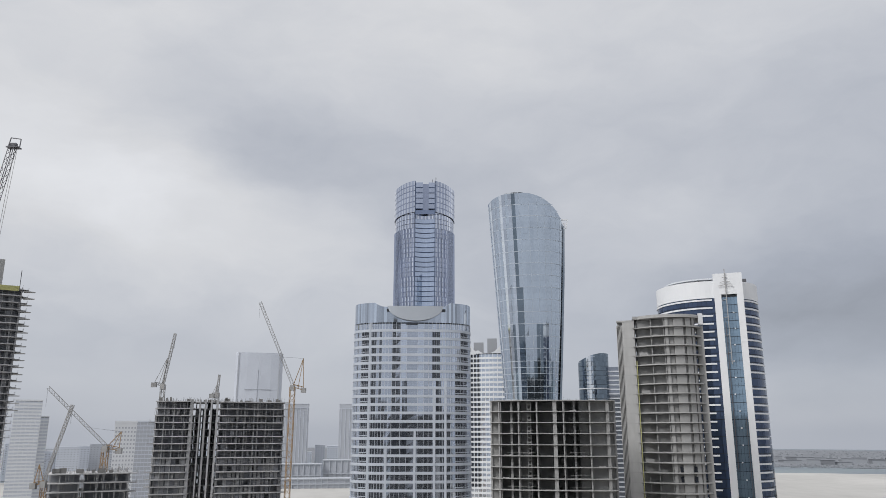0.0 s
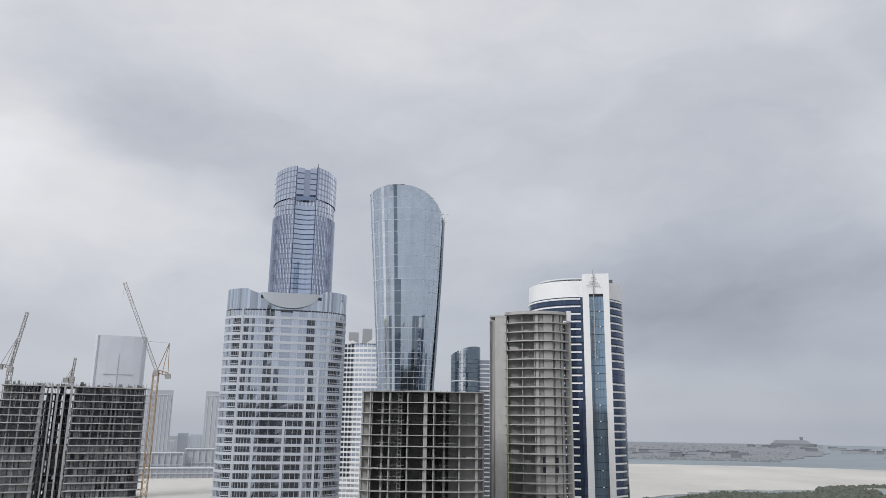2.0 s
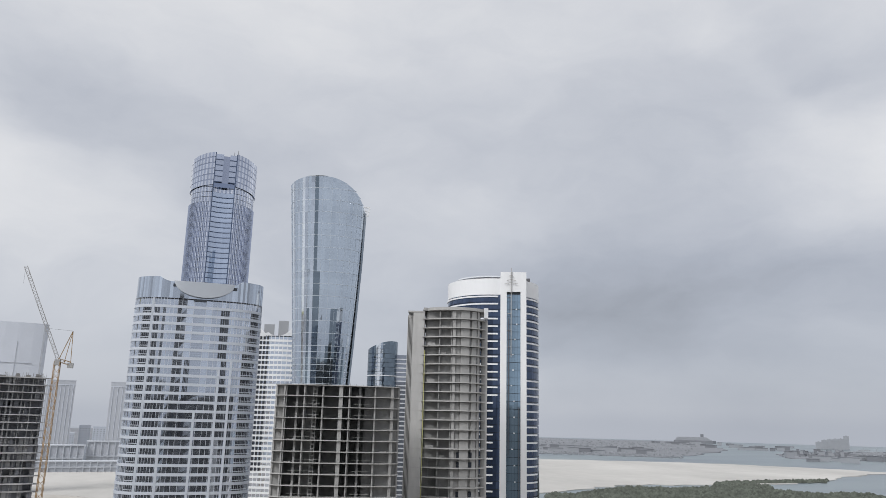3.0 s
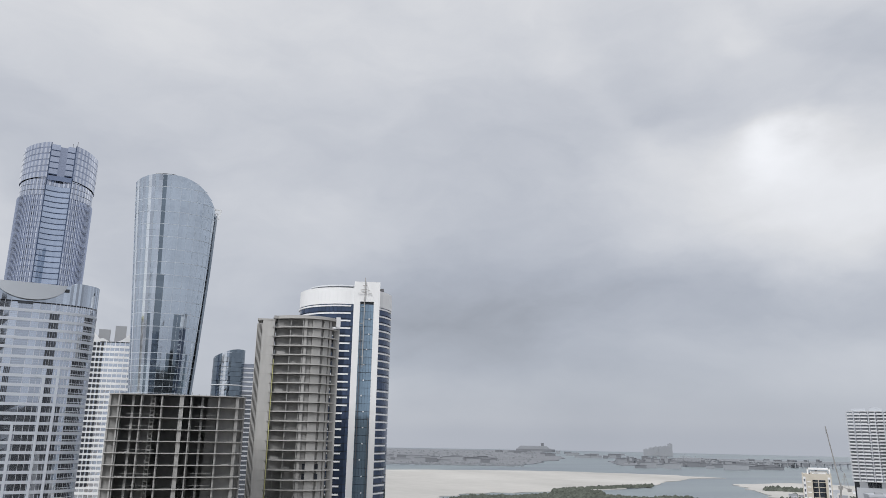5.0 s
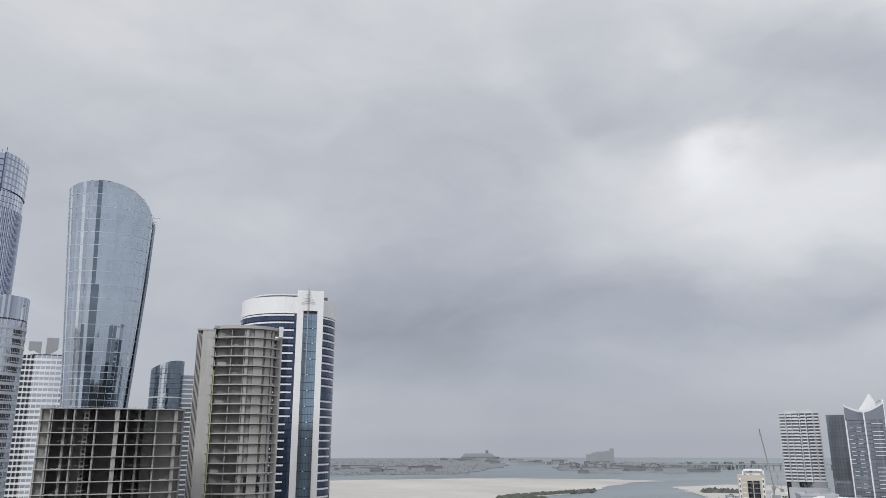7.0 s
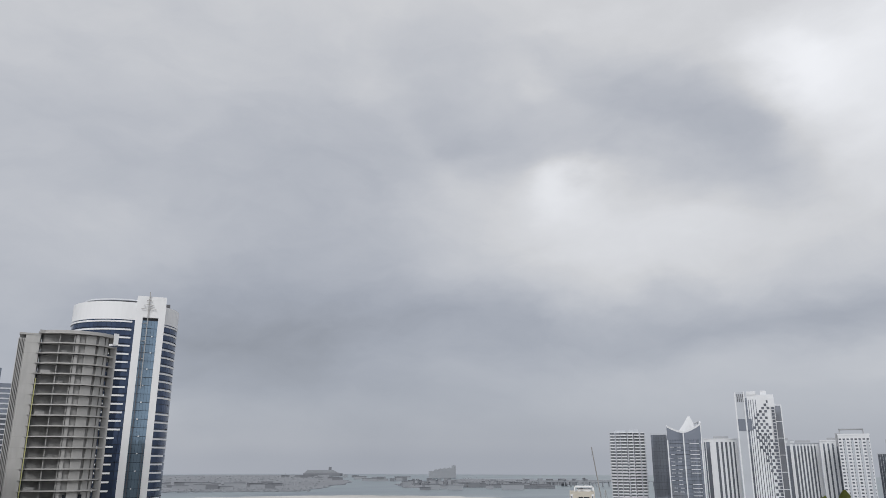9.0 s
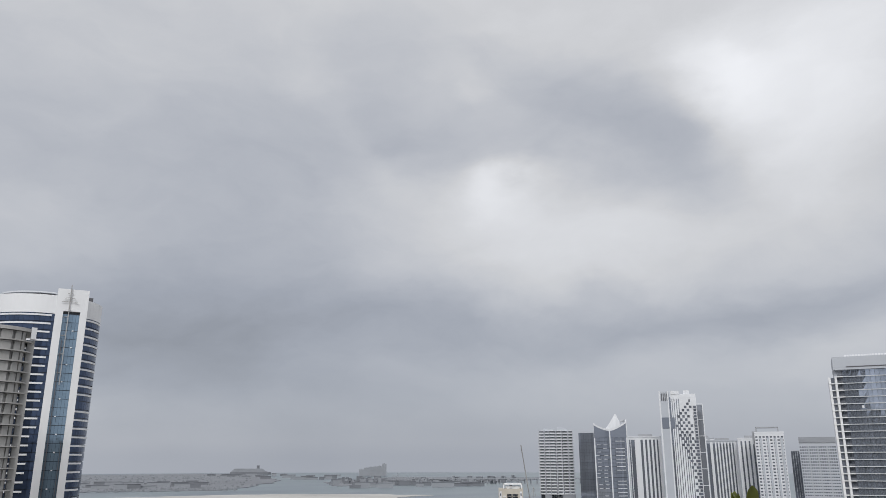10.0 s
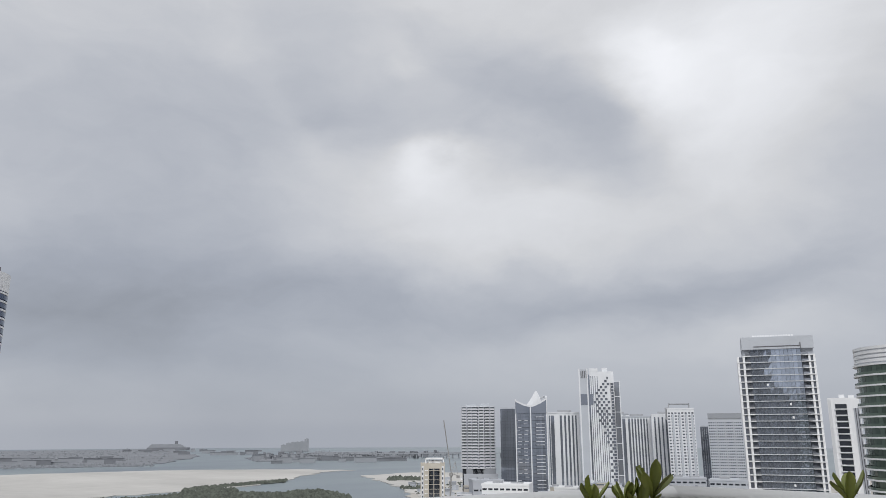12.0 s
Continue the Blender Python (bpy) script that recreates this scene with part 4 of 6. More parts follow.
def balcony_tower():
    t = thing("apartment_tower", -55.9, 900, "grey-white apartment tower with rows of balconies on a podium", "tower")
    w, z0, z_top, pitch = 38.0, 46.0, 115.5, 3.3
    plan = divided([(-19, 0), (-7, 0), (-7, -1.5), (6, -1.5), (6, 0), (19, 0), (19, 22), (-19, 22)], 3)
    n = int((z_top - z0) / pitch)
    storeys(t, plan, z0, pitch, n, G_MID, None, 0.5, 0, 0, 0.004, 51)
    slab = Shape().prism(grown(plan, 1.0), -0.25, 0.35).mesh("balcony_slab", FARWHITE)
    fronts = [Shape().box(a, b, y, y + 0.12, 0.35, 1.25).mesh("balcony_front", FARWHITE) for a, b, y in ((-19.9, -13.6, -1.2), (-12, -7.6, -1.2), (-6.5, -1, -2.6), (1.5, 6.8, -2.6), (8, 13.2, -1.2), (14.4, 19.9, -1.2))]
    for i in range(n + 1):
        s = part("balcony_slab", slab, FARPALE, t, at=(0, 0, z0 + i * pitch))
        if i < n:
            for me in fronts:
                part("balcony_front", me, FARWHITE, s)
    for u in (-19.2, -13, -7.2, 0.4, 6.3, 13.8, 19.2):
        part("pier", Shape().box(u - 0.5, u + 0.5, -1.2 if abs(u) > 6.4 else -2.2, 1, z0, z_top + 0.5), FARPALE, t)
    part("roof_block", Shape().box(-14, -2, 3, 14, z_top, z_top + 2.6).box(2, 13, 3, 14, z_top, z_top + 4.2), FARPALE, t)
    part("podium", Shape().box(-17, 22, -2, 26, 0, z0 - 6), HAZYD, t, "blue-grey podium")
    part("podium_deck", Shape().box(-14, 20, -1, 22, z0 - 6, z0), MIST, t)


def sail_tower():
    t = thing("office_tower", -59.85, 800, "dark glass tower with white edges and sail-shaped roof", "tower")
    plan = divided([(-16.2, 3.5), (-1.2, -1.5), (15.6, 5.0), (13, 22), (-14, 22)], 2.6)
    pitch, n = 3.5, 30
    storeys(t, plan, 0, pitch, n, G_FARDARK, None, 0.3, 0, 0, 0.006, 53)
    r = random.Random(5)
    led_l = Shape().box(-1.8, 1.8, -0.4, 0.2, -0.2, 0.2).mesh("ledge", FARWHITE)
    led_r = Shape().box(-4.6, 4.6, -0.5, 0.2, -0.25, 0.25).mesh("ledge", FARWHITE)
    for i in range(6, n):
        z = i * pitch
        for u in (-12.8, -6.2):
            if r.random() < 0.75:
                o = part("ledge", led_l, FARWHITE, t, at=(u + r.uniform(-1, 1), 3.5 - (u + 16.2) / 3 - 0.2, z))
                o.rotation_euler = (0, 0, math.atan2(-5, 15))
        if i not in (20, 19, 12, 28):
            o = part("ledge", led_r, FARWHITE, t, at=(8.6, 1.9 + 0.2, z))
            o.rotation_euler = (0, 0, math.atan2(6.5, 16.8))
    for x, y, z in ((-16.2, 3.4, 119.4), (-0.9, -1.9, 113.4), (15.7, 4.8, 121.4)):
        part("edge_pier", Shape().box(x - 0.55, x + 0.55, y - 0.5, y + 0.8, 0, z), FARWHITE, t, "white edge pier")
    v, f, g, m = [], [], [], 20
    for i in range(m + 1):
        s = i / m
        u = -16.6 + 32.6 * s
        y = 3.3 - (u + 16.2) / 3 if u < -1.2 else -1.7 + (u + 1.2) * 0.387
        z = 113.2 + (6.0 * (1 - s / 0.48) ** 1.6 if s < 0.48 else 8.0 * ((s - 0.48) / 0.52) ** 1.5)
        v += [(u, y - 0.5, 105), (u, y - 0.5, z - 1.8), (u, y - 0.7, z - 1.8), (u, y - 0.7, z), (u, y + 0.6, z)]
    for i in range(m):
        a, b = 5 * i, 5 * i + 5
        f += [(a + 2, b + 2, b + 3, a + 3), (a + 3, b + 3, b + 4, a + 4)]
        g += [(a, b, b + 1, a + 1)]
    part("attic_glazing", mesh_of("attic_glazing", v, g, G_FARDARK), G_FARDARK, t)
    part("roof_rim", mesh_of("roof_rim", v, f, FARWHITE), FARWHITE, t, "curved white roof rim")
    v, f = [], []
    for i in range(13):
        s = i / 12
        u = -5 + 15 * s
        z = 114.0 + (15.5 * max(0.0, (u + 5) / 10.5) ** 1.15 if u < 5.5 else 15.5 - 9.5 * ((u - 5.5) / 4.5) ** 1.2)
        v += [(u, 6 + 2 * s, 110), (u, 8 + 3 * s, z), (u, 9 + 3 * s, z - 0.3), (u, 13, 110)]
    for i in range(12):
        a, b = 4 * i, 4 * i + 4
        f += [(a, b, b + 1, a + 1), (a + 1, b + 1, b + 2, a + 2), (a + 2, b + 2, b + 3, a + 3)]
    part("sail", mesh_of("sail", v, f, FARWHITE), FARWHITE, t, "white sail-shaped roof piece")
    part("roof_deck", Shape().prism([(-15.5, 4), (-1, -0.8), (15, 5.4), (12.6, 21.5), (-13.6, 21.5)], 104.8, 108), GREY, t)
    rim = [(15.8, 4.6, 120.6), (15.6, 9.0, 122.4), (13.5, 14.0, 122.8), (9.5, 18.0, 121.0), (4.0, 20.5, 118.0)]
    back = Shape()
    for a, b in zip(rim, rim[1:]):
        back.beam(a, b, 1.3)
        back.beam((b[0], b[1], 106), b, 0.8)
    part("back_rim", back, FARWHITE, t, "curved white rim behind the sail")


def checker_tower():
    t = thing("apartment_tower", -64.9, 880, "tall white apartment tower with a staggered dark window pattern", "tower")
    part("slim_slab", Shape().box(-22.2, -13.0, 0, 18, 0, 156), FARPALE, t, "slim grey upright slab")
    part("slab_band", Shape().box(-22.4, -8, -0.3, 18.2, 116, 128), G_FARDARK, t, "dark glass band")
    for x in (-22.3, -13.4):
        part("slab_edge", Shape().box(x - 0.7, x + 0.7, -0.6, 18, 0, 156.6), FARWHITE, t)
    for i in range(4):
        part("roof_louvre", Shape().box(-20.5 + i * 1.9, -19.7 + i * 1.9, -0.4, 0, 146, 154), STEEL, t)
    part("recess", Shape().box(-12.8, -10.8, 1.5, 16, 0, 150), G_FARDARK, t)
    part("body", Shape().box(-10.8, 15.6, 0, 22, 0, 153), FARWHITE, t)
    part("head", Shape().box(-10.8, -1.5, -0.5, 20, 153, 156.6).box(3, 9, 2, 14, 153, 157.2), FARWHITE, t)
    part("step", Shape().box(9.5, 15.8, -0.4, 20, 140, 149.5), FARWHITE, t)
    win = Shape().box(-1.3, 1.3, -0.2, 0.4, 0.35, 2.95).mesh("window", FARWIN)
    r = random.Random(3)
    for i in range(10, 44):
        z = i * 3.35
        half = 3.2 + 5.4 * math.exp(-((i - 33) / 7.0) ** 2)
        for j in range(9):
            u = -9.0 + j * 2.6
            centre = 10.5 - max(0, i - 20) * 0.62 if i < 37 else 1.0 + (i - 37) * 1.2
            if abs(u - centre) < half and (i + j) % 2 == 0:
                part("window", win, WINDOW, t, at=(u, -0.05, z))
    for u in (-9.4, -7.2, -4.8, -2.4, 0.2, 2.4, 4.4, 6.8):
        part("window_strip", Shape().box(u - 0.35, u + 0.35, -0.15, 0.3, 8, 148 if u < 0 else 112), G_FARDARK, t)
    part("side_wing", Shape().box(15.6, 22, 1.0, 20, 0, 141), G_MID, t, "grey-blue glass wing")
    for x in (12.0, 15.4, 21.8):
        part("wing_post", Shape().box(x - 0.45, x + 0.45, 0.0, 2, 0, 142), FARWHITE, t)
    bar = Shape().box(15.4, 22.0, 0.4, 1.2, -0.3, 0.3).mesh("wing_bar", FARWHITE)
    for i in range(7):
        part("wing_bar", bar, FARWHITE, t, at=(0, 0, 142 - i * 17))
    for i in range(10, 42):
        part("window", win, WINDOW, t, at=(13.7, -0.1, i * 3.35))


def grid_tower(name, az, d, w, z_top, wall, label, cols, rows_h, seed, turn=0.0, fill=0.62, high=0.5, pane=None):
    """Block with rows of punched windows."""
    t = thing(name, az, d, label, "tower", turn)
    part("body", Shape().prism(box_plan(w, 24), 0, z_top), wall, t)
    cw = w / cols
    s = Shape()
    for c in range(cols):
        u = -w / 2 + (c + 0.5) * cw
        s.box(u - cw * fill / 2, u + cw * fill / 2, -0.15, 0.3, rows_h * (0.5 - high / 2), rows_h * (0.5 + high / 2))
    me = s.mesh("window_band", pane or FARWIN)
    for i in range(int((z_top - 3) // rows_h)):
        if z_top - i * rows_h - rows_h * 1.6 < 10:
            break
        part("window_band", me, WINDOW, t, at=(0, 0, z_top - (i + 1) * rows_h - 3), kind="stuff")
    part("parapet", Shape().prism(grown(box_plan(w, 24), 0.3), z_top - 0.6, z_top + 0.8), wall, t)
    return t


def glass_balcony_tower():
    t = thing("apartment_tower", -77.3, 460, "dark reflecting glass tower flanked by stacked white balconies", "tower", 4.0)
    pitch, z_top = 3.55, 130.5
    n = 36
    z0 = z_top - n * pitch
    part("core", Shape().box(-19, 17.4, 1.5, 24, 0, z_top), HAZYD, t)
    rng = random.Random(4)
    rows = []
    for _ in range(5):
        v, f = [], []
        for i in range(12):
            a, b = -15.2 + 26.2 * i / 12, -15.2 + 26.2 * (i + 1) / 12
            k = len(v)
            for px, pz in ((a + 0.05, 0.25), (b - 0.05, 0.25), (b - 0.05, pitch - 0.1), (a + 0.05, pitch - 0.1)):
                v.append((px, 0.4 - 0.12 * (1 - ((px + 2.1) / 13.1) ** 2) + rng.uniform(-0.02, 0.02), pz))
            f.append((k, k + 1, k + 2, k + 3))
        rows.append(mesh_of("glazing", v, f, glass_e))
    line = Shape()
    ring = [(-15.2 + 26.2 * i / 12, -0.25 - 0.25 * (1 - ((-15.2 + 26.2 * i / 12 + 2.1) / 13.1) ** 2)) for i in range(13)]
    line = Shape().prism(ring + [(11.0, 1.6), (-15.2, 1.6)], -0.2, 0.16).mesh("floor_line", PALE)
    slab_l = Shape().box(-22.1, -15.2, -1.3, 2, -0.32, 0.15).mesh("balcony_slab", WHITE)
    slab_u = Shape().box(-19.2, -15.2, -1.3, 2, -0.32, 0.15).mesh("balcony_slab", WHITE)
    slab_r = Shape().prism([(11.0, -0.8), (14.2, -1.6), (17.7, -1.3), (17.7, 2), (11.0, 2)], -0.32, 0.15).mesh("balcony_slab", WHITE)
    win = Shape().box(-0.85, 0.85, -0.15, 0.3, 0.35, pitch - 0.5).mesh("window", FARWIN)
    pan = Shape().box(-0.55, 0.55, -0.3, 0.3, 0.15, pitch - 0.32).mesh("wall_panel", WHITE)
    rail_l = Shape().box(-17.8, -15.3, -1.25, -1.12, 0.15, 1.15).mesh("railing", G_MID)
    rail_r = Shape().box(11.2, 14.4, -1.3, -1.17, 0.15, 1.15).mesh("railing", G_MID)
    for i in range(n):
        z = z0 + i * pitch
        at = (0, 0, z)
        part("glazing", rows[rng.randrange(5)], glass_e, t, at=at)
        part("floor_line", line, PALE, t, at=at)
        low = z < 125
        b = part("balcony_slab", slab_l if low else slab_u, WHITE, t, at=at)
        part("railing", rail_l, G_MID, b)
        b = part("balcony_slab", slab_r, WHITE, t, at=at)
        part("railing", rail_r, G_MID, b)
        if i < n - 1:
            for u in (-20.3, -16.9, -15.9, 12.0, 13.4, 16.2) if low else (-16.9, -15.9, 12.0, 13.4, 16.2):
                part("window", win, WINDOW, t, at=(u, 0.9 if abs(u + 16.4) < 1 or 11 < u < 14 else -0.3, z))
            for u in (-21.6, -18.6, 14.9, 17.3) if low else (-18.6, 14.9, 17.3):
                part("wall_panel", pan, WHITE, t, at=(u, -0.8, z))
    part("side_wall", Shape().box(-22.0, -19, 0.2, 20, 0, 125.5), PALE, t)
    part("crown", Shape().box(-19.2, 17.7, -1.2, 24, z_top, z_top + 6.9), FARPALE, t, "grey-white crown block")
    part("crown_slot", Shape().box(-13, 11, -1.35, -1.0, z_top + 1.2, z_top + 1.7).box(10.7, 11.2, -1.4, -1.0, z_top, z_top + 3.2), STEEL, t)
    scr = Shape()
    for i in range(16):
        scr.box(-13 + i * 1.35, -12 + i * 1.35, 4, 4.4, z_top + 6.9, z_top + 8.4)
    part("roof_screen", scr, WHITE, t, "row of white roof units", kind="stuff")
    blind = Shape().box(-0.5, 0.5, -0.1, 0.1, -0.6, 0.6).mesh("pale_blind", WHITE)
    for u, i in ((-7.5, 30), (3.2, 27), (3.8, 25), (1.0, 15), (-2.5, 9)):
        part("pale_blind", blind, WHITE, t, at=(u, 0.2, z0 + i * pitch + 1.8))


glass_e = glass("dark_blue_mirror_glass", (0.46, 0.51, 0.60), metal=0.78, island=0.35)


def round_green_tower():
    t = thing("apartment_tower", -85.2, 335, "round tower with white balcony rings and green smoked glass", "tower", 0.0)
    pitch, z_top = 3.75, 109.5
    n = 29
    z0 = z_top - n * pitch
    plan = ellipse(19.3, 19.3, 56)
    storeys(t, plan, z0, pitch, n, G_GREEN, None, 0.3, 0, 0, 0.01, 61)
    ring = Shape().prism(ellipse(20.7, 20.7, 56), -0.25, 0.35).mesh("balcony_ring", WHITE)
    rail = Shape().prism(ellipse(20.5, 20.5, 56), 0.25, 1.25, top=False).mesh("railing", G_GREEN)
    for i in range(n + 1):
        b = part("balcony_ring", ring, WHITE, t, at=(0, 0, z0 + i * pitch))
        if i < n:
            part("railing", rail, G_GREEN, b)
    hoop = Shape().prism(ellipse(20.0, 20.0, 56), 0, 1.0).mesh("crown_ring", WHITE)
    for i in range(4):
        part("crown_ring", hoop, WHITE, t, at=(0, 0, z_top + 1.0 + i * 1.55))
    part("crown_core", Shape().prism(ellipse(19.5, 19.5, 56), z_top, z_top + 6.8), PALE, t)


def white_slab():
    t = thing("apartment_tower", -80.85, 505, "narrow white apartment slab with a ladder of dark loggias", "tower")
    part("body", Shape().box(-8.3, 8.3, 0, 20, 0, 105), WHITE, t)
    part("chamfer", Shape().prism([(-8.3, 0), (-8.3, 3), (-6.5, -0.8)], 0, 104), WHITE, t)
    log = Shape().box(-4.4, 1.6, -0.2, 0.5, 0.4, 2.9).mesh("loggia", WINDOW)
    led = Shape().box(-4.7, 2.0, -1.0, 0.2, -0.2, 0.2).mesh("ledge", WHITE)
    for i in range(28):
        z = 98.5 - i * 3.5
        if z < 2:
            break
        part("loggia", log, WINDOW, t, at=(0, 0, z))
        part("ledge", led, WHITE, t, at=(0, 0, z))
    part("side_strip", Shape().box(5.0, 8.0, -0.3, 0.3, 0, 99), HAZYD, t, "grey upright strip")
    for x in (5.8, 7.0):
        part("side_fin", Shape().box(x, x + 0.35, -0.6, 0, 0, 99), STEEL, t)
    part("roof_unit", Shape().box(-2, 1, 4, 8, 105, 107).box(3, 6, 4, 8, 105, 106.5), WHITE, t)


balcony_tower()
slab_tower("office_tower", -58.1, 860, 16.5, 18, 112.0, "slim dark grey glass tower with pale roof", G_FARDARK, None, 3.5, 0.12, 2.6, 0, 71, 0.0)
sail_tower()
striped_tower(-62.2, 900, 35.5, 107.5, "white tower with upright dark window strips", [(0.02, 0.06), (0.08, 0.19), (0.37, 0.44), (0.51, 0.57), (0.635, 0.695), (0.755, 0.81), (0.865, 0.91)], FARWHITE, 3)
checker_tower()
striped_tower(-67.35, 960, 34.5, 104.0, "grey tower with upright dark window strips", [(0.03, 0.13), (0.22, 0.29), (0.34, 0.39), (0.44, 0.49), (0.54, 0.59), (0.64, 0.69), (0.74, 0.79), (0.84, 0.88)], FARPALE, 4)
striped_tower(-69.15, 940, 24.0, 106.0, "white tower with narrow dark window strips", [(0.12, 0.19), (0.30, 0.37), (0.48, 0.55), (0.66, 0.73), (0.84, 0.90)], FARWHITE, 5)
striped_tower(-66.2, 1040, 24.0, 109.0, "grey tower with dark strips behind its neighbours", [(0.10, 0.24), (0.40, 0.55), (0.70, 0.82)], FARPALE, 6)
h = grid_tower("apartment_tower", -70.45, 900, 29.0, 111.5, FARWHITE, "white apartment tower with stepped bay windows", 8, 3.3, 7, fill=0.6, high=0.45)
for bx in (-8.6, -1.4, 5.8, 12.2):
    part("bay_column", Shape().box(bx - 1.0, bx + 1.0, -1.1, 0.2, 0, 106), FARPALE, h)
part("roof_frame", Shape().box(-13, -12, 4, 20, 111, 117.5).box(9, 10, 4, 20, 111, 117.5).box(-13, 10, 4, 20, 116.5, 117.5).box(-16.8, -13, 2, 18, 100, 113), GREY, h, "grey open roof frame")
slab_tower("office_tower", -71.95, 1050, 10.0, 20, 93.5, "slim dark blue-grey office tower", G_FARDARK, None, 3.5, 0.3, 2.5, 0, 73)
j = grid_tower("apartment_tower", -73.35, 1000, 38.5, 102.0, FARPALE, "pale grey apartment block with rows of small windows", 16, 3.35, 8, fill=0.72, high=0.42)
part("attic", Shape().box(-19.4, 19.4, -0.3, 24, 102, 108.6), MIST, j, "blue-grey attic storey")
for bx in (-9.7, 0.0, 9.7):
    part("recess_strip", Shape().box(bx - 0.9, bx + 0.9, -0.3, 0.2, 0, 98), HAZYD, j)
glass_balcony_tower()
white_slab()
round_green_tower()


# cream block by the point, and low buildings
def cream_block():
    t = thing("apartment_block", -52.55, 620, "cream apartment block with dark window bays and white roof frame", "building")
    part("body", Shape().box(-9, 9.4, 0, 16, 0, 62), CREAM, t)
    for a, b in ((-3.0, 0.6), (1.2, 5.4)):
        part("window_bay", Shape().box(a, b, -0.3, 0.3, 0, 58), G_DARK, t, "dark upright window bay")
    for x in (-9, -6.8, -3.4, 6.6, 9):
        part("pier", Shape().box(x - 0.5, x + 0.5, -0.6, 0.4, 0, 62.8), CREAM, t)
    for x in (-8.0, 7.9):
        part("corner_bay", Shape().prism([(x - 1.1, 0), (x - 0.7, -1.2), (x + 0.7, -1.2), (x + 1.1, 0)], 0, 60), FARWHITE, t, "pale projecting corner bay")
    gap = Shape().box(-0.45, 0.45, -1.3, -1.0, 0.8, 2.6).mesh("window", FARWIN)
    for i in range(6, 17):
        for x in (-8.0, 7.9):
            part("window", gap, FARWIN, t, at=(x, 0, i * 3.5))
    bar = Shape().box(-6.6, -3.6, -0.3, 0.2, -0.3, 0.3).mesh("ledge", WHITE)
    bar2 = Shape().box(-2.6, 5.4, -0.5, 0.2, -0.15, 0.15).mesh("ledge", CREAM)
    for i in range(16):
        part("ledge", bar, WHITE, t, at=(0, 0, 4 + i * 3.5))
        part("ledge", bar2, CREAM, t, at=(0, 0, 4 + i * 3.5))
    part("roof_frame", Shape().box(-6, -5, 1, 12, 62, 66).box(8, 9, 1, 12, 62, 66).box(-6, 9, 1, 12, 65, 66).box(-4, 7, 3, 10, 62, 64), WHITE, t)
    part("roof_fan", Shape().prism(ellipse(0.9, 0.9, 16), 64, 64.8), STEEL, t)


cream_block()


def low_block(name, az, d, w, depth, z, wall, label, bays, seed):
    t = thing(name, az, d, label, "building", random.Random(seed).uniform(-12, 12))
    part("body", Shape().prism(box_plan(w, depth), 0, z), wall, t)
    part("parapet", Shape().prism(grown(box_plan(w, depth), 0.4), z - 1.2, z + 0.6), wall, t)
    r = random.Random(seed)
    cw = w / bays
    win = Shape().box(-cw * 0.36, cw * 0.36, -0.2, 0.3, 0, 1.6).mesh("window", WINDOW)
    for k in range(2):
        for i in range(bays):
            if r.random() < 0.85:
                part("window", win, WINDOW, t, at=(-w / 2 + (i + 0.5) * cw, 0, z - 5 - k * 5))
    part("roof_plant", Shape().box(-w * 0.3, -w * 0.1, depth * 0.3, depth * 0.6, z, z + 2.4).box(w * 0.1, w * 0.35, depth * 0.2, depth * 0.5, z, z + 1.6), GREY, t)


low_block("car_park", -57.8, 700, 42, 30, 41, WHITE, "low white car park block with slot windows", 8, 1)
low_block("low_building", -56.6, 760, 30, 24, 41, HAZYD, "low blue-grey service block", 5, 2)
low_block("low_building", -61.8, 830, 34, 26, 30, WHITE, "low white podium block with flat roof", 6, 3)
low_block("low_building", -64.6, 840, 40, 30, 29, PALE, "low pale podium block below the towers", 7, 4)
low_block("low_building", -67.5, 820, 30, 30, 31, FARWHITE, "low white podium with shallow roof", 7, 5)
low_block("low_building", -70.6, 830, 36, 30, 41, HAZYD, "grey podium block under apartments", 6, 6)
low_block("low_building", -73.6, 860, 48, 30, 38, FARPALE, "wide pale podium block with flat roof", 8, 7)
low_block("low_building", -76.2, 700, 60, 26, 30, FARPALE, "long low pale site building", 8, 8)
r = random.Random(23)
for i in range(46):
    az, d = r.uniform(-79, -53.5), r.uniform(640, 860)
    w, depth = r.uniform(7, 20), r.uniform(8, 16)
    hgt = r.uniform(0.25, 0.42) * 85
    low = thing("low_building", az, d, "small dusty low building among the towers", "building", r.uniform(-35, 35), 0, "low buildings")
    wall = r.choice((FARPALE, HAZYD, FARWHITE, CREAM, LAND, MIST))
    part("body", Shape().box(-w / 2, w / 2, 0, depth, 0, hgt), wall, low)
    part("parapet", Shape().box(-w / 2 - 0.2, w / 2 + 0.2, -0.2, depth + 0.2, hgt, hgt + 0.7), r.choice((FARPALE, wall)), low)
    for k in range(r.randrange(1, 4)):
        x, y = r.uniform(-w / 2 + 1, w / 2 - 3), r.uniform(1, depth - 3)
        part("roof_unit", Shape().box(x, x + r.uniform(1, 2.6), y, y + 2, hgt + 0.5, hgt + r.uniform(1.2, 3)), r.choice((GREY, MIST, FARWHITE)), low)
    part("window_band", Shape().box(-w / 2 + 0.8, w / 2 - 0.8, -0.12, 0.2, hgt - 2.6, hgt - 1.4), FARWIN, low)
scrub("shrubs", "dusty trees and bushes between the low buildings", ((-60, lambda t: 780), (-78, lambda t: 810)), 400, 3.0, 17)


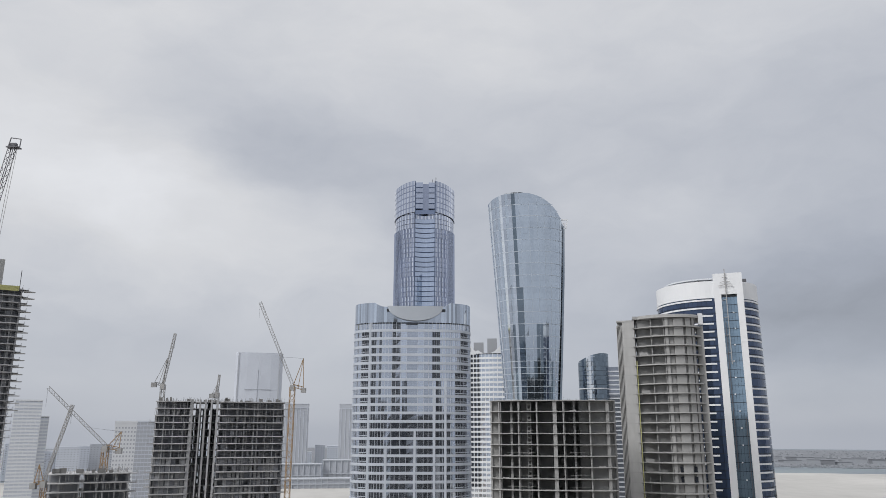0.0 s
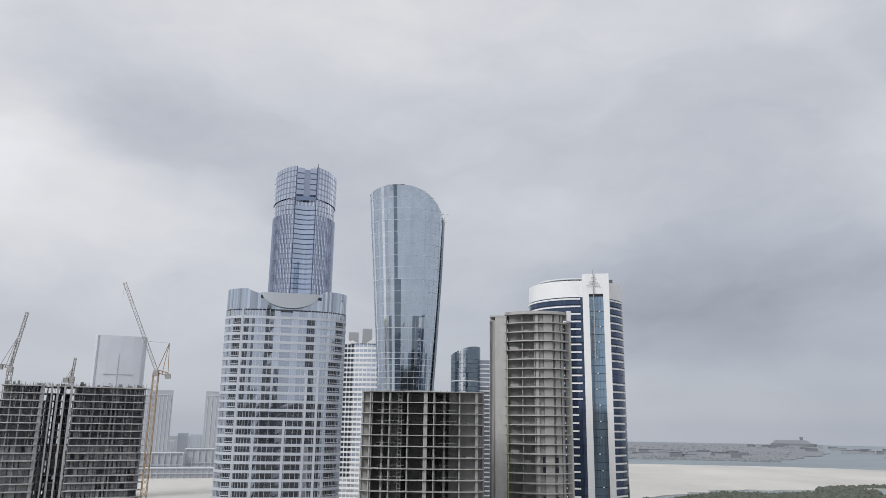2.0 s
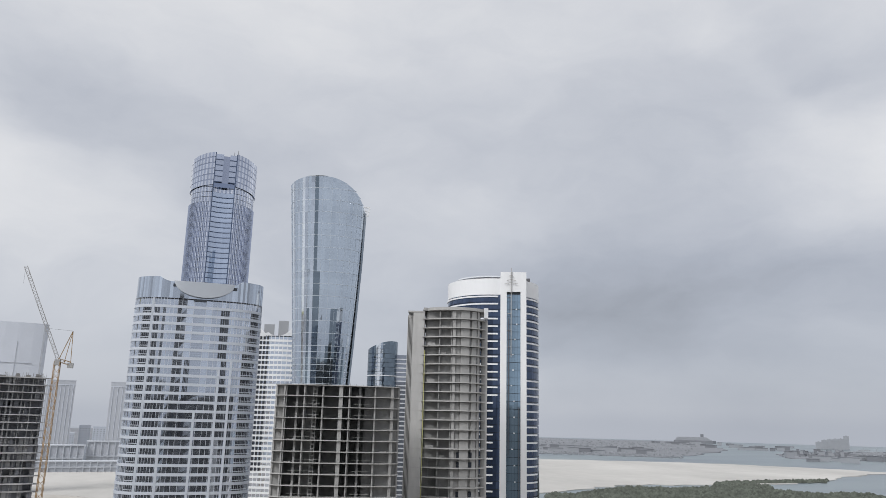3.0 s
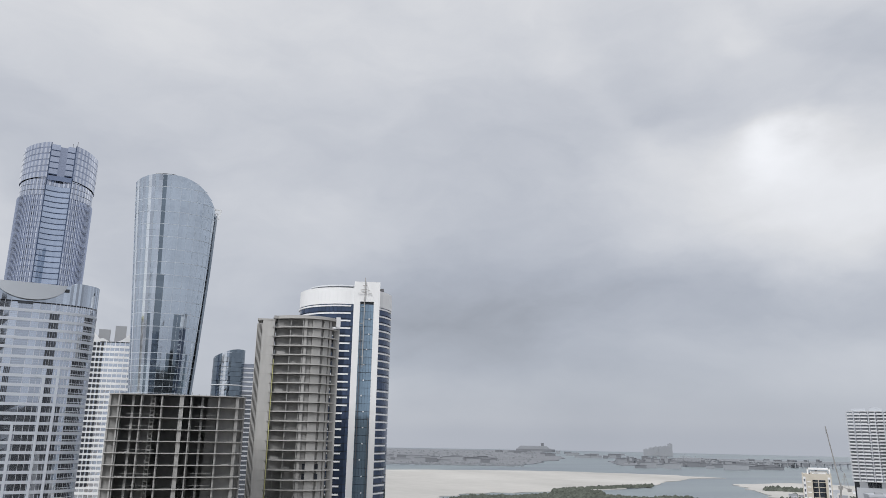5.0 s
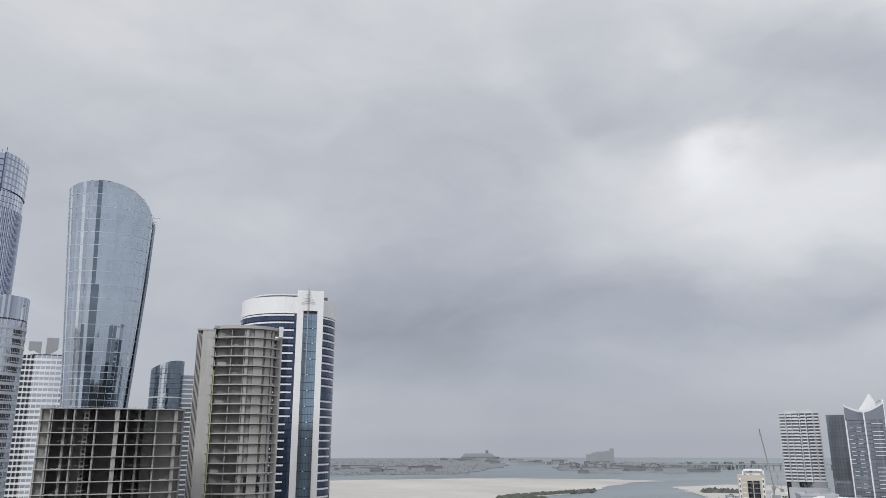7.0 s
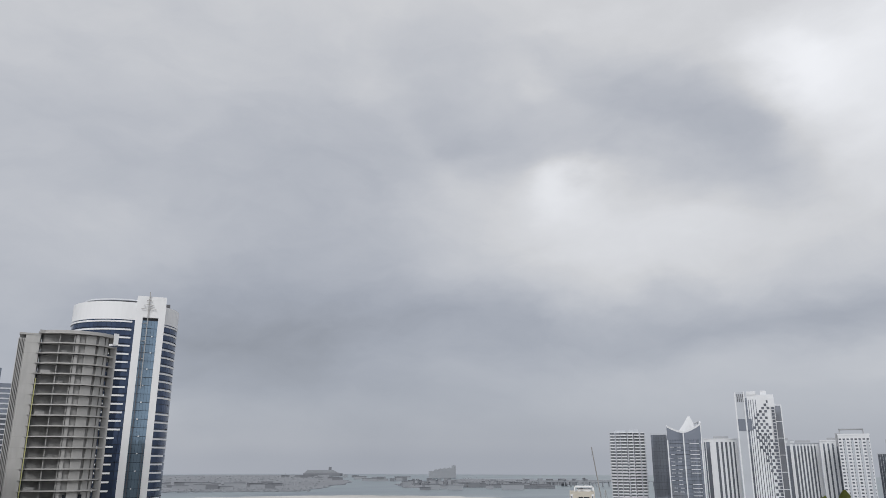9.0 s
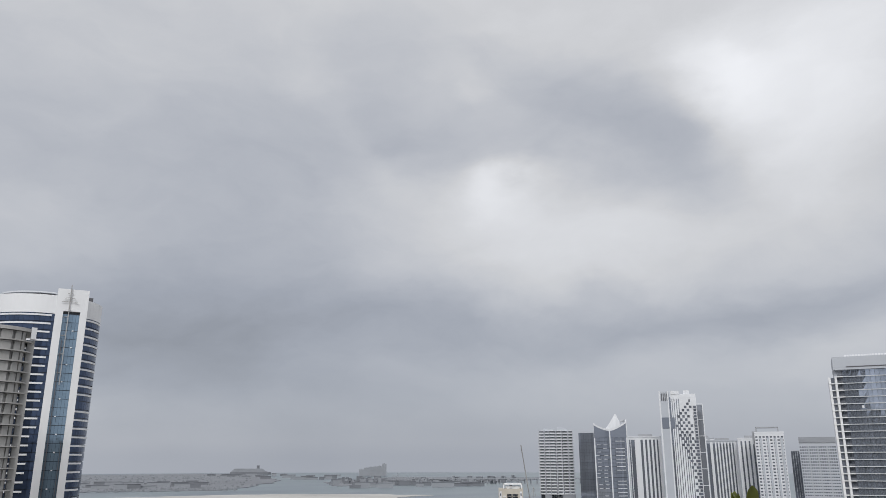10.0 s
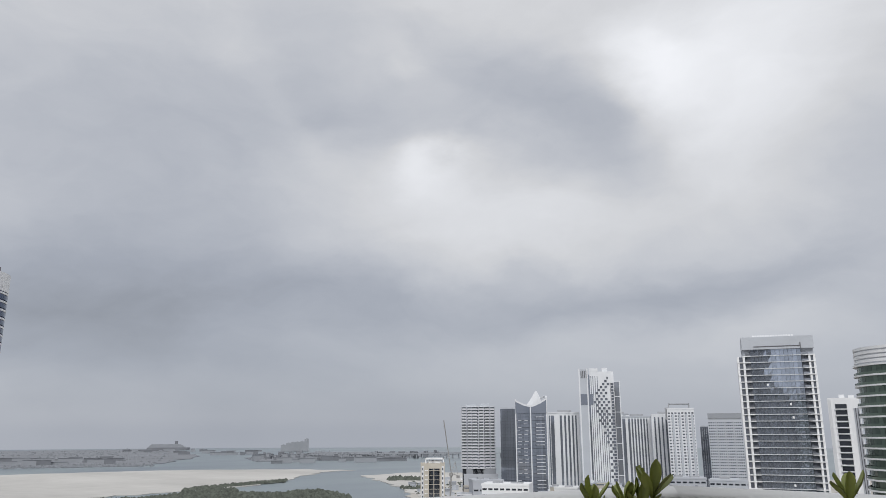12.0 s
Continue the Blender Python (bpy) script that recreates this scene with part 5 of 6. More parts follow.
r = random.Random(19)
for i in range(34):
    az, d = r.uniform(-58, -50.8), r.uniform(1090, 1480)
    w = r.uniform(6, 18)
    cab = thing("site_cabin", az, d, "low dusty site cabin on sandy ground", "cabin", r.uniform(-40, 40), 0.4, "site cabins")
    hgt = r.uniform(3, 8)
    part("wall", Shape().box(-w / 2, w / 2, 0, 7, -0.6, hgt), r.choice((FARPALE, HAZYD, MIST, FARWHITE)), cab)
    part("roof", Shape().box(-w / 2 - 0.3, w / 2 + 0.3, -0.3, 7.3, hgt, hgt + 0.4), r.choice((FARPALE, HAZYD)), cab)
scrub("scrub", "dark bushes scattered over the sandy site", ((-51, lambda t: 1100), (-58, lambda t: 1400)), 160, 2.6, 29)
scrub("scrub", "line of dusty bushes along the beach", ((-50.2, lambda t: 1230), (-51.8, lambda t: 1290)), 90, 2.6, 30)


# ---- building sites to the west ----
def at_eye(az, el, d):
    x, y = polar(az, d)
    return Vector((x, y, EYE + d * math.tan(radians(el))))


def lattice(a, b, w, chord=0.22, web=0.12):
    """A braced truss between two points."""
    a, b = Vector(a), Vector(b)
    d = (b - a).normalized()
    s = d.cross(Vector((0, 0, 1)) if abs(d.z) < 0.95 else Vector((0, 1, 0))).normalized()
    u = d.cross(s).normalized()
    L = (b - a).length
    n = max(2, int(L / (w * 1.15)))
    offs = [(s + u) * w / 2, (s - u) * w / 2, (-s - u) * w / 2, (-s + u) * w / 2]
    sh = Shape()
    for o in offs:
        sh.beam(a + o, b + o, chord)
    for i in range(n):
        p, q = a + d * L * i / n, a + d * L * (i + 1) / n
        for k in range(4):
            o0, o1 = offs[k], offs[(k + 1) % 4]
            sh.beam(p + (o0 if i % 2 else o1), q + (o1 if i % 2 else o0), web)
    return sh


def crane(foot, slew, tip, back, apex, mat, label, w=1.9):
    """Luffing tower crane: mast, cab, jib, apex frame, counter jib and stays."""
    t = new("tower_crane")
    t.location = foot
    tagged(t, label, "crane", "cranes")
    f = Vector(foot)
    loc = [Vector(p) - f for p in (foot, slew, tip, back, apex)]
    part("mast", lattice(loc[0], loc[1], w, 0.26, 0.16), mat, t)
    part("jib", lattice(loc[1] + Vector((0, 0, 1.2)), loc[2], w * 0.58, 0.2, 0.12), STEEL if mat == STEEL else CRANEGREY, t)
    part("counter_jib", lattice(loc[1] + Vector((0, 0, 0.8)), loc[3], w * 0.6, 0.25, 0.14), mat, t)
    part("apex_frame", Shape().beam(loc[1], loc[4], 0.35).beam(loc[3], loc[4], 0.25).beam((loc[1] + loc[3]) / 2, loc[4], 0.25), mat, t)
    part("cab", Shape().box(loc[1].x - 1.1, loc[1].x + 1.1, loc[1].y - 1.3, loc[1].y + 1.3, loc[1].z - 1.6, loc[1].z + 1.0), CRANEGREY, t)
    c = loc[3]
    part("counterweight", Shape().box(c.x - 1.2, c.x + 1.2, c.y - 1, c.y + 1, c.z - 2.0, c.z + 0.3), RAW, t)
    part("stay", Shape().beam(loc[4], loc[1] + (loc[2] - loc[1]) * 0.35, 0.08).beam(loc[2], loc[2] - Vector((0, 0, 8)), 0.07), STEEL, t)
    return t


def site_block(az, d, wings, depth, z_top, pitch, count, label, seed, walled=99, turn=0.0):
    """A tower under construction: slabs, columns, props, walls and protruding platforms, wing by wing."""
    t = thing("unfinished_tower", az, d, label, "building", turn)
    r = random.Random(seed)
    low = z_top - count * pitch
    for u0, u1, y0 in wings:
        plan = [(u0, y0 + 1.5), (u0 + 2, y0), (u1 - 2, y0), (u1, y0 + 1.5), (u1, y0 + depth), (u0, y0 + depth)]
        slabs = []
        for _ in range(5):
            edge = [(u0, y0 + 1.5), (u0 + 2, y0)]
            u = u0 + 2
            while u < u1 - 7:
                u, out = u + r.uniform(2, 5), r.choice((0, 0, -0.5, -0.9, 0.4))
                edge += [(u, y0 + out), (u + 1.5, y0 + out)]
                u += 1.5
            edge += plan[2:]
            slabs.append(Shape().prism(edge, -0.42, 0.05).mesh("floor_slab", SITESLAB))
        for i in range(count + 1):
            part("floor_slab", slabs[r.randrange(5)], RAW, t, at=(0, 0, z_top - i * pitch))
        k = max(2, round((u1 - u0) / 4.5))
        for c in range(k + 1):
            u = u0 + 0.8 + (u1 - u0 - 1.6) * c / k + (r.uniform(-1.2, 1.2) if 0 < c < k else 0)
            w = r.choice((0.25, 0.35, 0.6))
            part("column", Shape().box(u - w / 2, u + w / 2, y0 + 1.6, y0 + 2.4, 0, z_top - 0.3), SITE, t)
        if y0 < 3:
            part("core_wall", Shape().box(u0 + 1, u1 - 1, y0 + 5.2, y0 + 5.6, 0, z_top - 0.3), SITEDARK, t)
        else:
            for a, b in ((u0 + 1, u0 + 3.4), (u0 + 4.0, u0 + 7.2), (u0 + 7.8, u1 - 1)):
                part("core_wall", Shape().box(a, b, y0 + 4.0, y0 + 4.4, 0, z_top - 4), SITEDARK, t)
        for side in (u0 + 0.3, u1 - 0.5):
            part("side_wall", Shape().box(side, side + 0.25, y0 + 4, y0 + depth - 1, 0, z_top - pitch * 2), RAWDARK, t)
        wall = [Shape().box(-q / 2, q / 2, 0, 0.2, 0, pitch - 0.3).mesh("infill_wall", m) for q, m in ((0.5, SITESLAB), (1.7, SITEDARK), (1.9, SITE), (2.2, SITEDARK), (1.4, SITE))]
        for i in range(1, count + 1):
            z = z_top - i * pitch + 0.05
            for c in range(k * 2):
                u = u0 + (u1 - u0) * (c + 0.5) / (k * 2)
                chance = 0.9 if i >= walled else 0.4
                if r.random() < chance:
                    part("infill_wall", wall[r.randrange(2) if i < walled else 1 + r.randrange(4)], SITE, t, at=(u, y0 + (r.choice((1.8, 2.2, 2.6)) if i >= walled else r.uniform(2.2, 4.4)), z))
    props = Shape()
    ends = (wings[0][0], wings[-1][1])
    for i in range(0, count):
        z = z_top - i * pitch
        for _ in range(int((ends[1] - ends[0]) * (0.6 if i < 3 else 0.25))):
            u = r.uniform(*ends)
            y = min((w[2] for w in wings if w[0] <= u <= w[1]), default=3)
            props.beam((u, y + r.uniform(-0.2, 2), z - pitch), (u + r.uniform(-0.1, 0.1), y + r.uniform(-0.2, 2), z), 0.13)
    part("scaffold", props, CRANEGREY, t, kind="stuff")
    plat = Shape().box(0, 2.6, 1, 7, -0.25, 0).beam((2.5, 1, 0), (2.5, 1, 1.1), 0.1).beam((2.5, 7, 0), (2.5, 7, 1.1), 0.1).beam((2.5, 1, 1.1), (2.5, 7, 1.1), 0.1).mesh("platform", SITE)
    for i in range(0, min(count, 22)):
        if r.random() < 0.9:
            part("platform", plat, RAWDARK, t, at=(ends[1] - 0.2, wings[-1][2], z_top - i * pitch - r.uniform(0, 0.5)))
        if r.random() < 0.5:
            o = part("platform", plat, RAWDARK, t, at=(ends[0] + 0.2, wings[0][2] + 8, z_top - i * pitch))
            o.rotation_euler = (0, 0, math.pi)
    bars = Shape()
    for _ in range(int((ends[1] - ends[0]) * 5)):
        u = r.uniform(*ends)
        y = r.uniform(0.5, depth - 1)
        bars.beam((u, y, z_top), (u + r.uniform(-0.2, 0.2), y, z_top + r.choice((0.6, 1.0, 1.3, 2.2))), 0.09)
    for _ in range(int((ends[1] - ends[0]) / 4)):
        u = r.uniform(ends[0] + 1, ends[1] - 4)
        bars.box(u, u + r.uniform(0.8, 3.2), 3, 3.3, z_top, z_top + r.uniform(0.6, 2.2))
    part("starter_bars", bars, RAWDARK, t, "formwork and starter bars", kind="stuff")
    return t


c = site_block(16.0, 415, [(-33, -14, 0), (-14, -2, 6), (-2, 32, 0)], 22, 101.0, 3.5, 28, "unfinished concrete tower with formwork, props and site platforms", 31, 9)
for u, w in ((-15.4, 1.6), (-11.2, 0.7), (-8.6, 0.9), (-5.6, 0.8), (-2.6, 1.0)):
    part("lift_wall", Shape().box(u - w / 2, u + w / 2, 0.6, 6, 0, 102.0), SITE, c)
l0 = site_block(32.15, 440, [(-24, 20.2, 0)], 26, 157.5, 3.55, 44, "tall unfinished concrete tower with ragged slab edges", 37, 99)
part("lift_core", Shape().box(-14, 10.2, 8, 18, 150, 173.5), RAWLIGHT, l0, "pale concrete lift core")
part("safety_net", Shape().box(-24, 18, -0.4, -0.25, 156.0, 158.6), NET, l0, "yellow-green safety net")
part("mast_pole", Shape().box(18.0, 18.3, 0, 0.3, 157, 167), STEEL, l0)
side = Shape().prism([(0, 0), (5.2, 1.2), (5.0, 2.4), (0, 5)], -0.3, 0.1).mesh("slab_tip", RAWLIGHT)
for i in range(18):
    part("slab_tip", side, RAWLIGHT, l0, at=(19.6 + (0.9 if i < 2 else 0), 0.5, 156.5 - i * 3.55))
site_block(24.2, 350, [(-15.5, -3, 0), (-3, 15.5, 1)], 22, 69.0, 3.5, 19, "low unfinished concrete block with props and rails", 41, 99)

crane(at_eye(20.15, 2.0, 420), at_eye(20.15, 3.2, 420), at_eye(19.62, 6.95, 420), at_eye(20.75, 3.4, 420), at_eye(20.0, 5.2, 420), CRANEGREY, "grey luffing tower crane on the unfinished tower", 1.9)
crane(at_eye(16.45, 2.0, 425), at_eye(16.45, 2.7, 425), at_eye(16.38, 4.1, 425), at_eye(16.8, 2.7, 425), at_eye(16.5, 3.4, 425), CRANEGREY, "small grey crane on the unfinished tower", 1.6)
foot = at_eye(11.2, 0, 395)
foot.z = 0
crane(foot, at_eye(11.15, 3.3, 395), at_eye(13.83, 9.45, 395), at_eye(10.35, 3.2, 395), at_eye(10.45, 5.4, 395), CRANE, "tall yellow luffing tower crane beside the unfinished tower", 2.4)
foot = at_eye(23.45, 0, 362)
foot.z = 0
crane(foot, at_eye(23.45, -1.0, 362), at_eye(27.35, 2.95, 362), at_eye(22.6, -1.05, 362), at_eye(22.55, 0.1, 362), CRANE, "yellow luffing tower crane over the low block", 2.2)
foot = at_eye(26.9, 0, 372)
foot.z = 0
crane(foot, at_eye(26.9, -3.2, 372), at_eye(25.75, 1.85, 372), at_eye(27.5, -3.2, 372), at_eye(27.3, -2.0, 372), CRANE, "yellow crane with a raised jib behind the low block", 1.8)
foot = at_eye(33.0, 0, 330)
foot.z = 0
cr = crane(foot, at_eye(33.0, 7.0, 330), at_eye(31.35, 18.7, 330), at_eye(34.0, 7.0, 330), at_eye(33.8, 10.0, 330), STEEL, "large dark luffing crane with a head platform", 3.6)
head = at_eye(31.3, 18.9, 330) - foot
part("head_platform", Shape().box(head.x - 2.4, head.x + 2.4, head.y - 1.5, head.y + 1.5, head.z - 2.6, head.z - 2.2).beam(head + Vector((-2.3, 0, -2)), head + Vector((-1.6, 0, 1.8)), 0.3).beam(head + Vector((2.3, 0, -2)), head + Vector((2.5, 0, 1.2)), 0.3).beam(head + Vector((-1.6, 0, 1.8)), head + Vector((2.5, 0, 1.2)), 0.3).box(head.x - 1.6, head.x + 1.0, head.y - 0.8, head.y + 0.8, head.z - 2.2, head.z - 0.6), STEEL, cr)
part("hoist_rope", Shape().beam(head + Vector((0.5, 0, -2)), Vector((head.x - 2.0, head.y, head.z - 52)), 0.12).beam(head + Vector((1.5, 0, -2)), Vector((head.x - 1.2, head.y, head.z - 52)), 0.12), CRANEGREY, cr)
foot = Vector((*polar(-53.7, 700), 0))
crane(foot, at_eye(-53.9, -2.9, 700), at_eye(-53.36, 0.95, 700), at_eye(-54.4, -3.0, 700), at_eye(-54.2, -2.0, 700), CRANEGREY, "thin grey crane behind the cream block", 0.7)


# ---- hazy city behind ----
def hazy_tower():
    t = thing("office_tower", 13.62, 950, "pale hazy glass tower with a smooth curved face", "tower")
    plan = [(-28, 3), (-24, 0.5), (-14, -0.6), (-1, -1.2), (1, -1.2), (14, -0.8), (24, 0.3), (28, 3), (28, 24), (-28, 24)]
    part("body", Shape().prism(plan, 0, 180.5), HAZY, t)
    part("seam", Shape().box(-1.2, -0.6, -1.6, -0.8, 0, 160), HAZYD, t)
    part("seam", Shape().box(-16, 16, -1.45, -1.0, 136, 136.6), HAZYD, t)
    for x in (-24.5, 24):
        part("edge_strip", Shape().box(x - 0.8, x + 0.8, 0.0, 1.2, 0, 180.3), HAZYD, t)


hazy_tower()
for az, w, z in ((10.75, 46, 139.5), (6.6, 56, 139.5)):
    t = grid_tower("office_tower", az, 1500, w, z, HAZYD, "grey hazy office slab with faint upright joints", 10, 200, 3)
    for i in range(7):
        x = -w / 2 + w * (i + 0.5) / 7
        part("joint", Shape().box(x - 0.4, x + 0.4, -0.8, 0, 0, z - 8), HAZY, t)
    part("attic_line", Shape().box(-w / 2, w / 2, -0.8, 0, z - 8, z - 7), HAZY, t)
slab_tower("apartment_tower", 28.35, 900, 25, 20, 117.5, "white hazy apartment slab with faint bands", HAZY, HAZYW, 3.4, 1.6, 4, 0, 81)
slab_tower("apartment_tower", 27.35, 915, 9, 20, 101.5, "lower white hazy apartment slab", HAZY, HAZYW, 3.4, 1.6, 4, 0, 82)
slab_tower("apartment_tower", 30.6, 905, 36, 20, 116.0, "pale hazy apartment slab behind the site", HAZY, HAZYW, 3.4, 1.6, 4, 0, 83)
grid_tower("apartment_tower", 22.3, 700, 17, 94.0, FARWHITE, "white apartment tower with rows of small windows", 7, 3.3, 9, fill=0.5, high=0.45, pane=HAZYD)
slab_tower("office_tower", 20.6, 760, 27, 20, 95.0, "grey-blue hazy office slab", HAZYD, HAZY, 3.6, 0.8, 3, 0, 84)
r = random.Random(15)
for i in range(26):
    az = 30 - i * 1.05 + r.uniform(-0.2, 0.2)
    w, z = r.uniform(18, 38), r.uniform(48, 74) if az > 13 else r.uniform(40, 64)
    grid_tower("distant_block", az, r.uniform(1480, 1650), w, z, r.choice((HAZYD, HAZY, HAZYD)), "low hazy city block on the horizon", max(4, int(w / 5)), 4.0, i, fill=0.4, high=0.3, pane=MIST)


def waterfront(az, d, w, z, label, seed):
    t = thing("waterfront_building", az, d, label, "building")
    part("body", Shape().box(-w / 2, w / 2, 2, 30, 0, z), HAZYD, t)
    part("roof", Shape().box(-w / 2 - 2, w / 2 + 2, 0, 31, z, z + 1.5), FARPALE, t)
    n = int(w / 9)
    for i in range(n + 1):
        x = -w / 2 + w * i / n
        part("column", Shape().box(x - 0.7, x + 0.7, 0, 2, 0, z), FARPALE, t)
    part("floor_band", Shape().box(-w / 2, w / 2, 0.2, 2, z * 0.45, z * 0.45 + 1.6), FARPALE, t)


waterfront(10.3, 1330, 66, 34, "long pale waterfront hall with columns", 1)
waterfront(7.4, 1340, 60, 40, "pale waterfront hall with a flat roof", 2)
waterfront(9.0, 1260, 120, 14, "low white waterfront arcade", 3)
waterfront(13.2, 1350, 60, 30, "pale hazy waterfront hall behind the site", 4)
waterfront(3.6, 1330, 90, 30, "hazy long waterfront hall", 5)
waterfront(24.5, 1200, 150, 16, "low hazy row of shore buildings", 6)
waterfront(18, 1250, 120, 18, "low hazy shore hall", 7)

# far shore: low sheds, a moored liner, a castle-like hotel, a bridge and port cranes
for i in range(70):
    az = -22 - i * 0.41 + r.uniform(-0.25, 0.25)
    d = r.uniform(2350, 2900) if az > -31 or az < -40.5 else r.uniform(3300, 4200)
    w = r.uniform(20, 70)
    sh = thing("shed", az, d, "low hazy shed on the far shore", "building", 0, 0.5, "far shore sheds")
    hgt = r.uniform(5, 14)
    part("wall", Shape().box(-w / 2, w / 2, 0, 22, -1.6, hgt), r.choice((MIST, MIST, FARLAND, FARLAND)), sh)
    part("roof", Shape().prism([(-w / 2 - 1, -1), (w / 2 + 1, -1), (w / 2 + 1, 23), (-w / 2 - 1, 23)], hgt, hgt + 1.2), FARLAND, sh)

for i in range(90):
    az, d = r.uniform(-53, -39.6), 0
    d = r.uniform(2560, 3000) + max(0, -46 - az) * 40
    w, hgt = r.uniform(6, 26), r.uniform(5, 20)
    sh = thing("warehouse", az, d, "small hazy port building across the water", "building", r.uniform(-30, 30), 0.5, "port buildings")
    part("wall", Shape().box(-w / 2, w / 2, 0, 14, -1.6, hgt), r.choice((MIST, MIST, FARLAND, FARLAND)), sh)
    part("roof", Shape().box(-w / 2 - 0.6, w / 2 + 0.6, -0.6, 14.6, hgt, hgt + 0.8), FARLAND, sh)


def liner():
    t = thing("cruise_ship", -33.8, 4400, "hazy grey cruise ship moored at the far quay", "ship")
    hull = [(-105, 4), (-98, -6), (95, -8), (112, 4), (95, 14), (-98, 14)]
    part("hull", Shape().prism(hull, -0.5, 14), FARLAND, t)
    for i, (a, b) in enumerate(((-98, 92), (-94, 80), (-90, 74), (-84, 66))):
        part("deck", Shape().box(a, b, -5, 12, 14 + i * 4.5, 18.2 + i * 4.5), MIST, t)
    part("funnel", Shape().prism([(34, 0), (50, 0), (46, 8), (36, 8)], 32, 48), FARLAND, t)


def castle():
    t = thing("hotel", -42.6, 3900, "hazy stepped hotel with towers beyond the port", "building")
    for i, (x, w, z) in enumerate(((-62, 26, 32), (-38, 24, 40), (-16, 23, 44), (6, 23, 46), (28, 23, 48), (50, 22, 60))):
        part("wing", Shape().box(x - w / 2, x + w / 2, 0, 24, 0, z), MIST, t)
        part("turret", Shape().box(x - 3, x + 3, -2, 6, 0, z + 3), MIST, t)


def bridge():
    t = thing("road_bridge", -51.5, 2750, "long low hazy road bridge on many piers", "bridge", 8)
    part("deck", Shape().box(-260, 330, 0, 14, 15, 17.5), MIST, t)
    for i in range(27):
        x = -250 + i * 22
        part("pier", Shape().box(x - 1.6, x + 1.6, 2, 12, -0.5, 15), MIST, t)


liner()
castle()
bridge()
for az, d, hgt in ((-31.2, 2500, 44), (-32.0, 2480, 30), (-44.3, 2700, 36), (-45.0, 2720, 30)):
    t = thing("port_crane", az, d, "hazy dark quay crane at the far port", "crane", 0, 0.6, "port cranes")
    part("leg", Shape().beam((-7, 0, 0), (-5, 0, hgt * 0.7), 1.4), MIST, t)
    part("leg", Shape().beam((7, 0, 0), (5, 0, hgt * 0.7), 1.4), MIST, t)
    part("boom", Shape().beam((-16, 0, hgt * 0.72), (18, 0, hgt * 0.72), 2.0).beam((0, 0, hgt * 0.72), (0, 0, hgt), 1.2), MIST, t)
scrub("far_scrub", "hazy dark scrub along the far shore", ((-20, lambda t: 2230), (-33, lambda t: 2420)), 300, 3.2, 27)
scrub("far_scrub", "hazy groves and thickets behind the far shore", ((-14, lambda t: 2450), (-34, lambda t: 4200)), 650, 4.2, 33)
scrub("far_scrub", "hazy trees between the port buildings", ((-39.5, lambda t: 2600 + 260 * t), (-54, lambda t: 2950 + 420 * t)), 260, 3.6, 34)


# ---- the terrace and its own building ----
FLOOR = EYE - 1.5
corner, west, east = Vector((4.98, 1.62)), Vector((3.56, 2.20)), Vector((4.87, 0.46))
far_w = corner + (west - corner) * 2.0
far_e = corner + (east - corner) * 6.0
bend, back = Vector((0.7, 1.05)), Vector((-1.3, 0.95))
terrace = [tuple(far_w), tuple(bend), tuple(back), (-1.3, -7.0), (far_e.x - 0.4, -7.0), tuple(far_e), tuple(corner)]
flat("terrace_floor", terrace, FLOOR - 0.3, FLOOR, TERRACE, "tiled roof terrace floor")


def parapet(a, b, name):
    d = (b - a).normalized()
    s = Vector((-d.y, d.x)) * 0.09
    plan = [tuple(a + s), tuple(a - s), tuple(b - s), tuple(b + s)]
    tagged(new(name, Shape().prism(plan, FLOOR - 0.3, FLOOR + 1.09).mesh(name, RAIL)), "white rendered parapet wall of the terrace", "parapet", "", "structure")
    # rounded white cap
    v, f, n, m = [], [], 14, 6
    L = (b - a).length
    for i in range(m + 1):
        p = a + d * L * i / m
        for k in range(n):
            q = 2 * math.pi * k / n
            off = Vector((-d.y, d.x)) * math.cos(q) * 0.15
            v.append((p.x + off.x, p.y + off.y, FLOOR + 1.135 + math.sin(q) * 0.055))
    for i in range(m):
        for k in range(n):
            f.append((i * n + k, i * n + (k + 1) % n, (i + 1) * n + (k + 1) % n, (i + 1) * n + k))
    f += [tuple(range(n)), tuple(reversed(range(m * n, (m + 1) * n)))]
    tagged(new("cap_rail", mesh_of("cap_rail", v, f, RAIL, smooth=True)), "rounded white cap rail on the parapet", "rail", "", "structure")


parapet(far_w, corner, "wall_north")
parapet(corner, far_e, "wall_east")
parapet(bend, far_w, "wall_northwest")
parapet(back, bend, "wall_west")


def leaf_mesh(length, width, bend, fold, seed):
    r = random.Random(seed)
    v, f, n = [], [], 9
    for i in range(n + 1):
        s = i / n
        w = width * (0.22 + 0.78 * math.sin(math.pi * 0.5 * min(1, s / 0.66)) ** 1.4) * (1 if s < 0.66 else math.sqrt(max(0.02, 1 - ((s - 0.66) / 0.345) ** 2)))
        y = length * (s - 0.12 * bend * s * s)
        z = bend * length * 0.35 * s * s
        for k in (-1, -0.55, 0, 0.55, 1):
            v.append((k * w / 2, z + fold * abs(k) * w + r.uniform(-1, 1) * 0.0015, y))
    for i in range(n):
        for k in range(4):
            a = i * 5 + k
            f.append((a, a + 1, a + 6, a + 5))
    m = len(v)
    v += [(x, y - 0.0025, z) for x, y, z in v[:m]]
    f += [tuple(reversed([i + m for i in q])) for q in f[: n * 4]]
    return mesh_of("leaf", v, f, LEAF, smooth=True)


